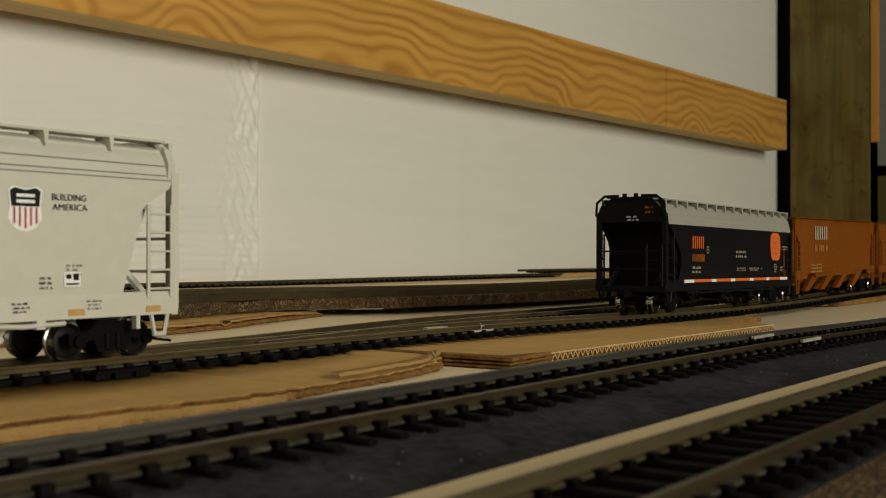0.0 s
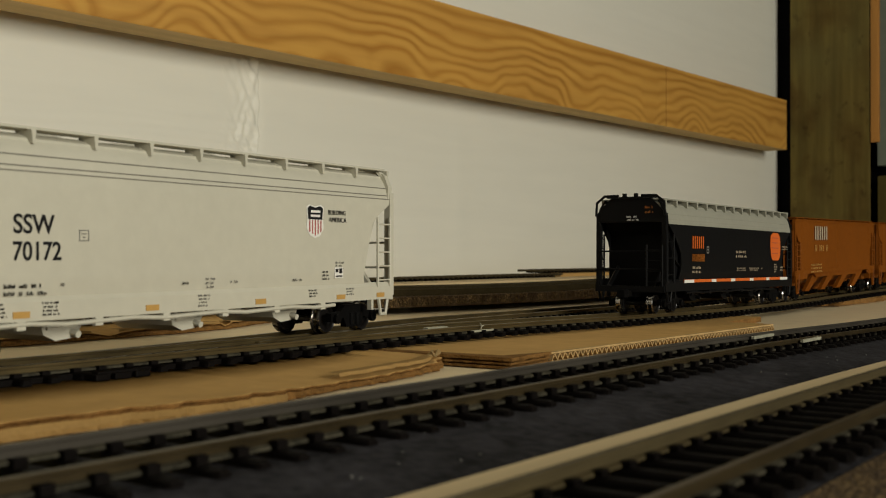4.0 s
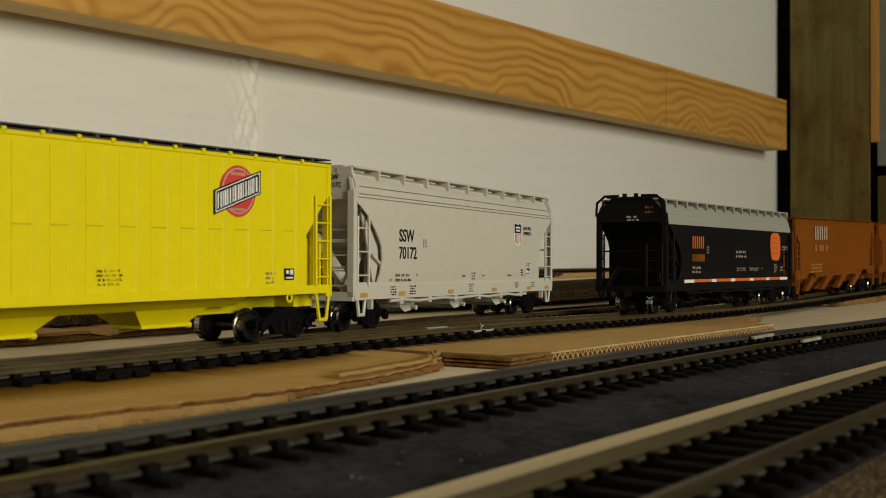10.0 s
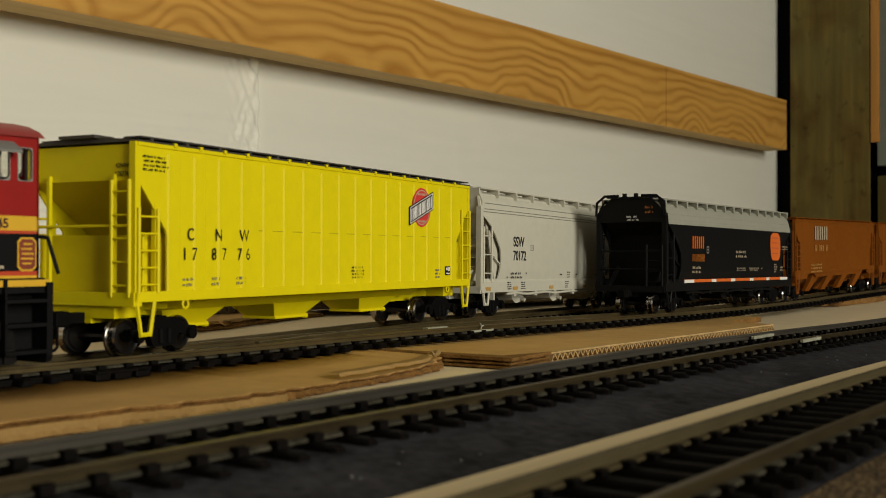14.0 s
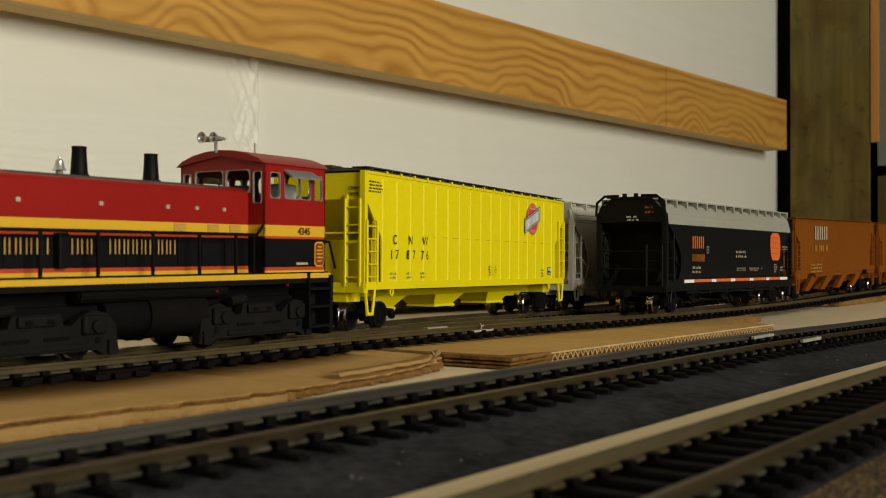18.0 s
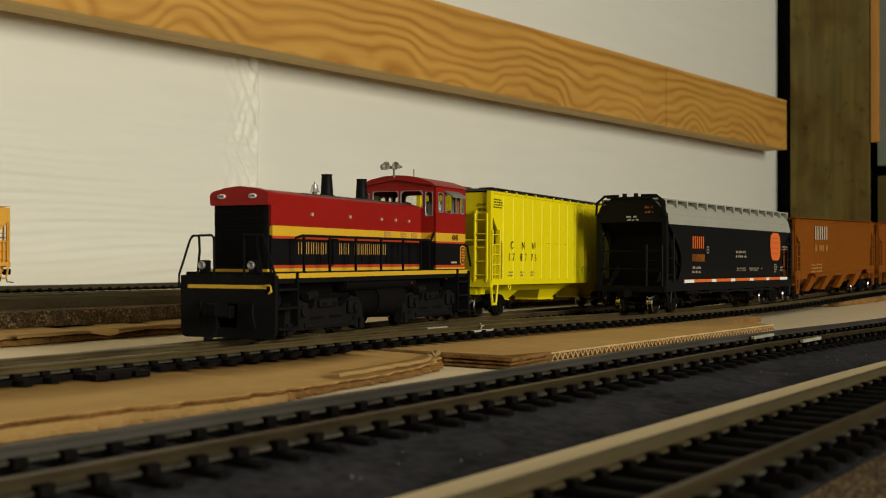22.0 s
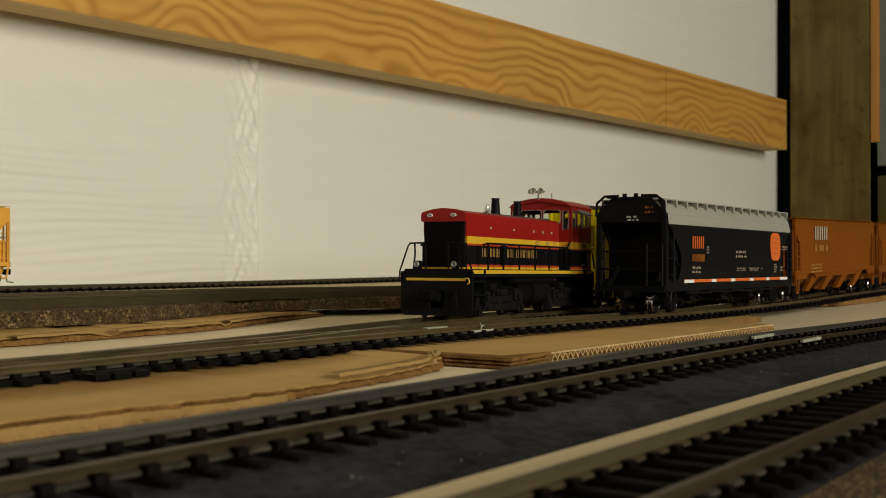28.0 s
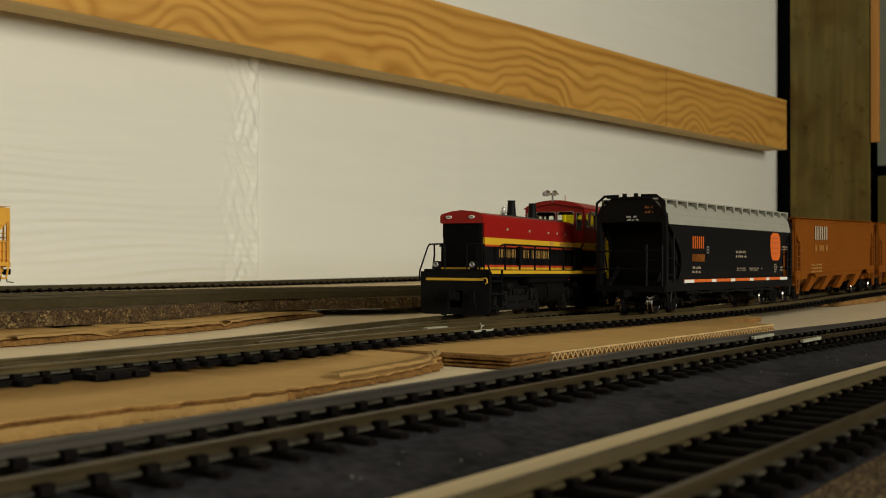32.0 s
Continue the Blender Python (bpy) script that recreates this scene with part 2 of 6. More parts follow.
# ---- mesh helpers ----
def part(name, bm, material, parent=None, label="", smooth=False):
    """Links a bmesh as one mesh object under a thing or a part."""
    bmesh.ops.recalc_face_normals(bm, faces=bm.faces)
    me = bpy.data.meshes.new(name)
    bm.to_mesh(me)
    bm.free()
    if smooth:
        me.shade_smooth()
        me.set_sharp_from_angle(angle=radians(35))
    me.materials.append(material)
    ob = new(name, me)
    if parent:
        ob.parent = parent
    if label:
        ob["label"] = label
    return ob


def box(bm, x0, x1, y0, y1, z0, z1, bev=0.0, m=None):
    c = bmesh.new() if bev else bm
    r = bmesh.ops.create_cube(c, size=1.0, matrix=Matrix.Translation(((x0 + x1) / 2, (y0 + y1) / 2, (z0 + z1) / 2)) @ Matrix.Diagonal((abs(x1 - x0), abs(y1 - y0), abs(z1 - z0), 1)))
    if bev:
        bmesh.ops.bevel(c, geom=c.edges, offset=bev, segments=2, affect="EDGES", profile=0.6)
        if m:
            c.transform(m)
        join(bm, c)
    elif m:
        bmesh.ops.transform(bm, matrix=m, verts=r["verts"])
    return bm


def join(bm, other):
    me = bpy.data.meshes.new("tmp")
    other.to_mesh(me)
    other.free()
    bm.from_mesh(me)
    bpy.data.meshes.remove(me)


def rod(bm, a, b, r, n=6):
    """A round bar from a to b."""
    a, b = Vector(a), Vector(b)
    d = b - a
    bmesh.ops.create_cone(bm, cap_ends=True, segments=n, radius1=r, radius2=r, depth=d.length,
                          matrix=Matrix.Translation((a + b) / 2) @ d.to_track_quat("Z", "Y").to_matrix().to_4x4())
    return bm


def bars(bm, pts, r, n=6):
    """A bent rod: one tube swept through the points, mitred at its corners."""
    pts = [Vector(p) for p in pts]
    pts = [p for k, p in enumerate(pts) if k == 0 or (p - pts[k - 1]).length > 1e-7]
    legs = [(b - a).normalized() for a, b in zip(pts, pts[1:])]
    side = legs[0].orthogonal().normalized()
    loops = []
    for k, p in enumerate(pts):
        d = legs[min(k, len(legs) - 1)]
        up = legs[max(k - 1, 0)]
        across = up.cross(side).normalized()
        mid = (up + d)
        mid = mid.normalized() if mid.length > 1e-4 else up
        loop = []
        for i in range(n):
            a = 2 * math.pi * i / n
            q = (side * math.cos(a) + across * math.sin(a)) * r
            slip = -q.dot(mid) / max(0.35, up.dot(mid))
            loop.append(bm.verts.new(p + q + up * slip))
        loops.append(loop)
        if k < len(legs):
            turn = up.rotation_difference(d)
            side = (turn @ side).normalized()
    for a, b in zip(loops, loops[1:]):
        for i in range(n):
            bm.faces.new((a[i], a[(i + 1) % n], b[(i + 1) % n], b[i]))
    bm.faces.new(loops[0][::-1])
    bm.faces.new(loops[-1])
    return bm


def prism(bm, outline, y0, y1):
    """An outline in x and z, run from y0 to y1."""
    va = [bm.verts.new((x, y0, z)) for x, z in outline]
    vb = [bm.verts.new((x, y1, z)) for x, z in outline]
    bm.faces.new(va)
    bm.faces.new(vb[::-1])
    k = len(va)
    for i in range(k):
        bm.faces.new((va[i], vb[i], vb[(i + 1) % k], va[(i + 1) % k]))
    return bm


def run_x(bm, outline, x0, x1):
    """An outline in y and z, run from x0 to x1."""
    va = [bm.verts.new((x0, y, z)) for y, z in outline]
    vb = [bm.verts.new((x1, y, z)) for y, z in outline]
    bm.faces.new(va)
    bm.faces.new(vb[::-1])
    k = len(va)
    for i in range(k):
        bm.faces.new((va[i], vb[i], vb[(i + 1) % k], va[(i + 1) % k]))
    return bm


def sheet(bm, outline, z0, z1, ground=None, spread=None):
    """A flat outline in x and y with a thickness; ground lifts it by place."""
    g = ground or (lambda x: 0.0)
    va = [bm.verts.new((x, y - (spread(x, y) if spread else 0), z0 + g(x))) for x, y in outline]
    vb = [bm.verts.new((x, y, z1 + g(x))) for x, y in outline]
    bm.faces.new(va)
    bm.faces.new(vb)
    k = len(va)
    for i in range(k):
        bm.faces.new((va[i], vb[i], vb[(i + 1) % k], va[(i + 1) % k]))
    return bm


def lathe(bm, prof, m, n=16):
    """Rings of (radius, height) about z, closed, placed by m."""
    rings = []
    for r, z in prof:
        rings.append([bm.verts.new(m @ Vector((r * math.cos(2 * math.pi * i / n), r * math.sin(2 * math.pi * i / n), z))) for i in range(n)])
    for a, b in zip(rings, rings[1:]):
        for i in range(n):
            bm.faces.new((a[i], a[(i + 1) % n], b[(i + 1) % n], b[i]))
    bm.faces.new(rings[0])
    bm.faces.new(rings[-1])
    return bm


def ring(bm, centre, radius, r, n=10):
    """A round ring that faces -Y."""
    c = Vector(centre)
    pts = [c + Vector((radius * math.cos(2 * math.pi * i / n), 0, radius * math.sin(2 * math.pi * i / n))) for i in range(n + 1)]
    return bars(bm, pts, r, 5)


def thing(name, m, label, category, group="", kind=""):
    ob = new(name)
    ob.empty_display_size = 0.02
    ob.matrix_world = m
    return tagged(ob, label, category, group, kind)


def lettering(words, x, z, height, y, material, parent, name="lettering", wide=1.0, spacing=1.0, bold=0.0):
    """Words with the built-in font on a side that faces -Y; x, z: lower left."""
    cu = bpy.data.curves.new(name, "FONT")
    cu.body, cu.size, cu.extrude, cu.space_character = words, height / 0.70, 0.00004, spacing
    cu.offset = bold * height
    tmp = bpy.data.objects.new("tmp", cu)
    scene.collection.objects.link(tmp)
    me = bpy.data.meshes.new_from_object(tmp.evaluated_get(bpy.context.evaluated_depsgraph_get()))
    bpy.data.objects.remove(tmp)
    me.transform(Matrix.Diagonal((wide, 1, 1, 1)))
    me.transform(pose(x, y, z, 90))
    me.name = name
    me.materials.clear()
    me.materials.append(material)
    ob = new(name, me)
    ob.parent = parent
    return ob


def letter_bars(count, x, z, height, pitch, y, material, parent, name="lettering_block", gaps=(), stroke=0.15):
    """Plain bars in the size, weight and colour of a line of letters."""
    bm = bmesh.new()
    w = pitch * stroke
    for i in range(count):
        if i in gaps:
            continue
        a, b = x + i * pitch, x + i * pitch + pitch * 0.70
        for q in (a, b - w):
            box(bm, q, q + w, y, y + 0.0001, z, z + height)
    return part(name, bm, material, parent)


def small_print(lines, x, z, width, pitch, y, material, parent, name="small_print"):
    """Unreadable small print as short broken bars, line under line."""
    bm = bmesh.new()
    rnd = random.Random(int(x * 1e5) + lines)
    tall = pitch * 0.55
    for i in range(lines):
        a, top = x + width * rnd.uniform(0, 0.10), z - i * pitch
        end = x + width * rnd.uniform(0.72, 1.0)
        while a < end:
            for k in range(rnd.randint(2, 6)):
                w = tall * rnd.uniform(0.16, 0.34)
                if a + w > end:
                    break
                box(bm, a, a + w, y, y + 0.00008, top - tall, top - tall * rnd.choice((0.0, 0.0, 0.3)))
                a += w + tall * 0.30
            a += tall * rnd.uniform(0.6, 1.2)
    return part(name, bm, material, parent)


# ---- the lie of the bench and of the tracks ----
DIP = ((0.27, 0.0), (0.33, -0.00025), (0.39, -0.0010), (0.45, -0.0020), (0.52, -0.0030), (0.60, -0.0037), (0.66, -0.0039), (0.72, -0.0037), (0.85, -0.0024), (1.0, -0.0015))


def dip(x):
    """The bench sags a little in the middle of its length."""
    if x <= DIP[0][0]:
        return 0.0
    for (a, p), (b, q) in zip(DIP, DIP[1:]):
        if x <= b:
            k = (x - a) / (b - a)
            return p + (q - p) * k
    return DIP[-1][1]


TABLE, CARD = -0.0085, -0.0044
ROUTE = ((-0.60, -0.3324, 0.236), (-0.25, 0.0176, 0.238), (-0.20, 0.0676, 0.2388), (-0.15, 0.1176, 0.2399), (-0.10, 0.1675, 0.2423), (-0.05, 0.2173, 0.2471), (0.0, 0.2667, 0.2546),
         (0.05, 0.3157, 0.2649), (0.10, 0.3646, 0.275), (0.15, 0.4139, 0.2834), (0.20, 0.4634, 0.2907), (0.25, 0.513, 0.2971), (0.30, 0.5627, 0.3025),
         (0.35, 0.6125, 0.3064), (0.40, 0.6624, 0.3088), (0.50, 0.7624, 0.3106), (0.70, 0.9624, 0.3128), (1.7, 1.962, 0.318))


def route(s):
    """The place on the train's route, s metres along it."""
    i = 1
    while i < len(ROUTE) - 2 and ROUTE[i + 1][0] < s:
        i += 1
    p0, p1, p2, p3 = ROUTE[i - 1], ROUTE[i], ROUTE[i + 1], ROUTE[min(i + 2, len(ROUTE) - 1)]
    if s < p1[0]:
        p2 = p1
        p1 = p0
        k = (s - p1[0]) / (p2[0] - p1[0])
        x, y = p1[1] + k * (p2[1] - p1[1]), p1[2] + k * (p2[2] - p1[2])
        return Vector((x, y, dip(x)))
    w = p2[0] - p1[0]
    k = (s - p1[0]) / w
    out = []
    for j in (1, 2):
        m1 = (p2[j] - p0[j]) / (p2[0] - p0[0]) * w
        m2 = (p3[j] - p1[j]) / (p3[0] - p1[0]) * w if p3[0] > p1[0] else p2[j] - p1[j]
        out.append((2 * k ** 3 - 3 * k ** 2 + 1) * p1[j] + (k ** 3 - 2 * k ** 2 + k) * m1 + (-2 * k ** 3 + 3 * k ** 2) * p2[j] + (k ** 3 - k ** 2) * m2)
    return Vector((out[0], out[1], dip(out[0])))


def main_line(s):
    """The straight yard track on which the hoppers stand; it bears a little to the left at the far end."""
    y = 0.2424 + max(0.0, s - 0.46) * 0.021
    return Vector((s, y, dip(s)))


def on_line(line, s, half):
    """The pose of a vehicle whose trucks stand on a line at s - half and s + half."""
    a, b = line(s - half), line(s + half)
    d = b - a
    return Matrix.Translation((a + b) / 2) @ Euler((0, -math.atan2(d.z, d.xy.length), math.atan2(d.y, d.x))).to_matrix().to_4x4()


RAIL = ((-0.00125, -0.0026), (0.00125, -0.0026), (0.00125, -0.0021), (0.0004, -0.0018), (0.0004, -0.0008), (0.0008, -0.0006), (0.0008, -0.0001), (0.0006, 0.0), (-0.0006, 0.0),
        (-0.0008, -0.0001), (-0.0008, -0.0006), (-0.0004, -0.0008), (-0.0004, -0.0018), (-0.00125, -0.0021))


def rail(line, s0, s1, offset, parent, material, step=0.03):
    """One rail with its head, web and foot, along a line."""
    n = max(2, int(abs(s1 - s0) / step))
    bm = bmesh.new()
    rows = []
    for i in range(n + 1):
        s = s0 + (s1 - s0) * i / n
        p, q = line(s - 0.004), line(s + 0.004)
        d = (q - p).xy.normalized()
        c = line(s)
        rows.append([bm.verts.new((c.x - d.y * (offset + u), c.y + d.x * (offset + u), c.z + w)) for u, w in RAIL])
    k = len(RAIL)
    for a, b in zip(rows, rows[1:]):
        for i in range(k):
            f = bm.faces.new((a[i], a[(i + 1) % k], b[(i + 1) % k], b[i]))
            f.material_index = int(i in (1, 2, 12, 13))
    bm.faces.new(rows[0])
    bm.faces.new(rows[-1])
    ob = part("rail", bm, material, parent)
    ob.data.materials.append(M["rail_old"] if material == M["rail_old"] else M["rail_foot"])
    return ob


def tie_mesh(length, deep=-0.0043, web=False, spikes=True, spike_top=-0.0017):
    bm = bmesh.new()
    h = length / 2
    rings = [[bm.verts.new((u * w, v, z)) for u, z in ((-0.0016, deep), (-0.0013, -0.0030), (-0.0008, -0.0026), (0.0008, -0.0026), (0.0013, -0.0030), (0.0016, deep))]
             for v, w in ((-h, 0.78), (-h + 0.0007, 1.0), (h - 0.0007, 1.0), (h, 0.78))]
    for v in rings[0] + rings[3]:
        v.co.z = min(v.co.z, -0.0030)
    for a, b in zip(rings, rings[1:]):
        for i in range(6):
            bm.faces.new((a[i], a[(i + 1) % 6], b[(i + 1) % 6], b[i]))
    bm.faces.new(rings[0])
    bm.faces.new(rings[3])
    if web:      # moulded straps that hold the ties together under the rails
        for o in (-0.0108, 0.0108):
            box(bm, 0.0012, 0.0070, o - 0.0011, o + 0.0011, deep, -0.0029)
    for o in (-0.00905, 0.00905) if spikes else ():      # moulded spikes and tie plates beside each rail
        for q in (-0.0017, 0.0017):
            box(bm, -0.0011, 0.0011, o + q - 0.0008, o + q + 0.0008, -0.0026, spike_top)
    bmesh.ops.recalc_face_normals(bm, faces=bm.faces)
    me = bpy.data.meshes.new("tie")
    bm.to_mesh(me)
    bm.free()
    me.materials.append(M["tie"])
    return me


TIE = tie_mesh(0.030)
WEB_TIE = tie_mesh(0.0305, -0.0043, True)


def ties(line, s0, s1, parent, pitch=0.008, mesh=None, skip=()):
    rnd = random.Random(int(s0 * 1000) + 7)
    s = s0
    while s < s1:
        if not any(a < s < b for a, b in skip):
            p, q = line(s - 0.004), line(s + 0.004)
            ob = new("tie", mesh or TIE)
            ob.parent = parent
            ob.matrix_local = Matrix.Translation(line(s) + Vector((0, rnd.gauss(0, 0.0002), 0))) @ Euler((0, 0, math.atan2(q.y - p.y, q.x - p.x) + rnd.gauss(0, 0.012))).to_matrix().to_4x4()
        s += pitch


def straight(y0, z=0.0, turn=0.0, x0=0.0):
    return lambda s: Vector((s, y0 + (s - x0) * turn, z + dip(s)))


# ---- the room and the bench ----
def block(name, x0, x1, y0, y1, z0, z1, material, kind="structure", label="", category="", m=None, bev=0.0):
    bm = bmesh.new()
    box(bm, x0, x1, y0, y1, z0, z1, bev)
    ob = part(name, bm, material)
    if m:
        ob.matrix_world = m
    return tagged(ob, label, category, "", kind)


def build_room():
    block("floor", -2.6, 4.2, -2.4, 1.2, -1.06, -1.0, M["floor"], label="bare grey concrete workshop floor", category="floor")
    block("ceiling", -2.6, 4.2, -2.4, 1.2, 1.60, 1.66, M["room"], label="plain pale workshop ceiling", category="ceiling")
    block("wall_west", -2.66, -2.6, -2.4, 1.2, -1.0, 1.6, M["room"], label="plain pale workshop wall", category="wall")
    block("wall_east", 4.2, 4.26, -2.4, 1.2, -1.0, 1.6, M["room"], label="plain pale workshop wall", category="wall")
    # the wall with the wide window is four pieces round the opening
    bm = bmesh.new()
    for x0, x1, z0, z1 in ((-2.6, -0.72, -1.0, 1.6), (0.56, 4.2, -1.0, 1.6), (-0.72, 0.56, 1.30, 1.6), (-0.72, 0.56, -1.0, 0.15)):
        box(bm, x0, x1, -2.46, -2.4, z0, z1)
    tagged(part("wall_south", bm, M["room"]), "plain workshop wall with a wide open window", "wall", "", "structure")


SEAM = -0.2915
WALL = pose(1.045, 0.7146, 0, 0, 0, -2.3)     # x along the wall, y = 0 on the face of the rail board


def build_wall():
    # white sheeting, wrinkled where one width overlaps the next
    xs = np.concatenate([np.arange(-3.4, -0.85, 0.05), np.arange(-0.85, SEAM - 0.085, 0.006), np.arange(SEAM - 0.085, SEAM + 0.012, 0.0012), np.arange(SEAM + 0.012, 1.010, 0.012)])
    xs[-1] = 1.008
    zs = np.concatenate([np.arange(-1.0, -0.02, 0.07), np.arange(-0.02, 0.216, 0.0014), np.arange(0.218, 1.62, 0.02)])
    gx, gz = np.meshgrid(xs, zs, indexing="ij")
    seam = SEAM + 0.0009 * np.sin(gz * 47) + 0.0005 * np.sin(gz * 131 + 1)
    left = gx < seam
    off = seam - gx
    # crumpled band beside the seam: short slanting creases that cross each other
    rnd = random.Random(12)
    crease = np.zeros_like(gx)
    for i in range(16):
        ang = radians(rnd.choice((52, 58, 64, 70, 76, 108)) + rnd.uniform(-6, 6))
        k = rnd.uniform(330, 760)
        ph, px, pz = rnd.uniform(0, 6.3), rnd.uniform(0, 6.3), rnd.uniform(0, 6.3)
        gate = np.clip(np.sin(gz * rnd.uniform(22, 60) + pz) * np.sin(gx * rnd.uniform(60, 160) + px), 0, 1)
        crease += gate * np.sin(k * (gx * math.sin(ang) + gz * math.cos(ang)) + ph) / k
    band = np.exp(-((off - 0.016 - 0.010 * np.clip((0.11 - gz) / 0.1, -0.6, 1)) / 0.0190) ** 2)
    y = 0.054 + 0.0008 * np.sin(gx * 9 + gz * 4)
    y -= np.where(left, 0.0012 + 0.0030 * np.exp(-off / 0.014), -0.0012 * np.exp(off / 0.010))
    y -= np.where(left, 0.42 * band * crease, 0)
    # fine level ripples lower down
    ripple = np.sin(gz * 830 + 3.0 * np.sin(gx * 7) + 2 * np.sin(gx * 23 + gz * 60)) + 0.7 * np.sin(gz * 540 + 2.4 * np.sin(gx * 11 + 1))
    y -= np.where(left, 0.00042 * ripple * np.clip((0.165 - gz) / 0.06, 0, 1) * (0.6 + 0.4 * np.sin(gx * 13 + gz * 31)), 0)
    y -= 0.0010 * np.exp(-((gx - 0.03) / 0.012) ** 2)
    n, k = gx.shape
    verts = np.stack([gx, y, gz], -1).reshape(-1, 3)
    idx = np.arange(n * k).reshape(n, k)
    faces = np.stack([idx[:-1, :-1], idx[1:, :-1], idx[1:, 1:], idx[:-1, 1:]], -1).reshape(-1, 4)
    me = bpy.data.meshes.new("wall_north")
    me.from_pydata(verts.tolist(), [], faces.tolist())
    me.materials.append(M["wall"])
    me.shade_smooth()
    ob = new("wall_north", me)
    ob.matrix_world = WALL
    tagged(ob, "white plastic sheeting over a wall, wrinkled at a seam", "wall", "", "structure")
    # backing sheet, its shade painted in as near-black
    block("wall_back", -3.6, 3.2, 0.075, 0.12, -1.0, 1.6, M["dark"], label="boarding painted black for the shade behind white sheeting", category="wall", m=WALL)
    # the long rail board, in two lengths that meet in a joint
    rail_board = thing("wall_girt", WALL, "flat-sawn pine girt nailed along a white sheeted wall", "wood board")
    for a, b in ((-3.2, 0.4545), (0.4572, 0.9175)):
        bm = bmesh.new()
        box(bm, a, b, 0.0, 0.038, 0.2125, 0.3015, 0.0015)
        board = part("board", bm, M["pine"], rail_board)
        board.data.materials.append(M["board_under_lit"])
        # downward faces take the paler tone that stands for bounced light
        for f in board.data.polygons:
            f.material_index = int(f.normal.z < -0.7)
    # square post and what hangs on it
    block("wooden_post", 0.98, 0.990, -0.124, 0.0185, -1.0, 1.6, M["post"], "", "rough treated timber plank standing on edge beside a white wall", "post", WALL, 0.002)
    # near-black block stands in for the shade in the gap
    block("gap_shade_block", 1.012, 1.05, 0.0205, 0.07, -1.0, 1.6, M["dark"], "structure", "black block painted as the shade between a post and white sheeting", "wall", WALL)
    block("trim_board", 0.981, 0.989, -0.1405, -0.1260, 0.2230, 1.6, M["trim"], "", "pine trim board nailed to the face of a post", "wood board", WALL, 0.0015)
    block("wall_panel", 1.30, 1.33, -0.30, -0.0385, 0.206, 1.6, M["panel"], "", "grey-green sheet panel hanging beyond a timber post", "panel", WALL, 0.002)
    # shade behind the post, painted as a near-black block
    block("shade_boarding", 1.36, 3.1, -0.03, 0.06, -1.0, 1.6, M["dark"], "structure", "boarding painted black for the shade behind a post", "wall", WALL)
    block("low_boarding", 1.30, 3.1, -0.075, -0.04, -1.0, 0.185, M["post"], "structure", "brown boarding behind a timber post", "wall", WALL)


def grid_sheet(name, x0, x1, y0, y1, z, thick, material, label, category, kind="structure", nx=60):
    bm = bmesh.new()
    top, bot = [], []
    for i in range(nx + 1):
        x = x0 + (x1 - x0) * i / nx
        top.append([bm.verts.new((x, y, z + dip(x))) for y in (y0, y1)])
        bot.append([bm.verts.new((x, y, z - thick + dip(x))) for y in (y0, y1)])
    for i in range(nx):
        bm.faces.new((top[i][0], top[i + 1][0], top[i + 1][1], top[i][1]))
        bm.faces.new((bot[i][0], bot[i][1], bot[i + 1][1], bot[i + 1][0]))
        for j in (0, 1):
            bm.faces.new((top[i][j], bot[i][j], bot[i + 1][j], top[i + 1][j]))
    bm.faces.new((top[0][0], top[0][1], bot[0][1], bot[0][0]))
    bm.faces.new((top[nx][0], top[nx][1], bot[nx][1], bot[nx][0]))
    return tagged(part(name, bm, material), label, category, "", kind)


def torn(outline, rnd, step=0.004, rough=0.0012, keep=()):
    """Breaks the edges of an outline into short ragged steps; edges named in keep stay straight."""
    out = []
    for i, (a, b) in enumerate(zip(outline, outline[1:] + outline[:1])):
        a, b = Vector(a), Vector(b)
        n = 1 if i in keep else max(1, int((b - a).length / step))
        nrm = Vector((-(b - a).y, (b - a).x)).normalized()
        for j in range(n):
            p = a.lerp(b, j / n)
            if n > 1 and j:
                p = p + nrm * (rnd.gauss(0, rough) + rough * math.sin(j * 1.7))
            out.append((p.x, p.y))
    return out


FOAM = 0.1125      # where the bevel of the foam begins


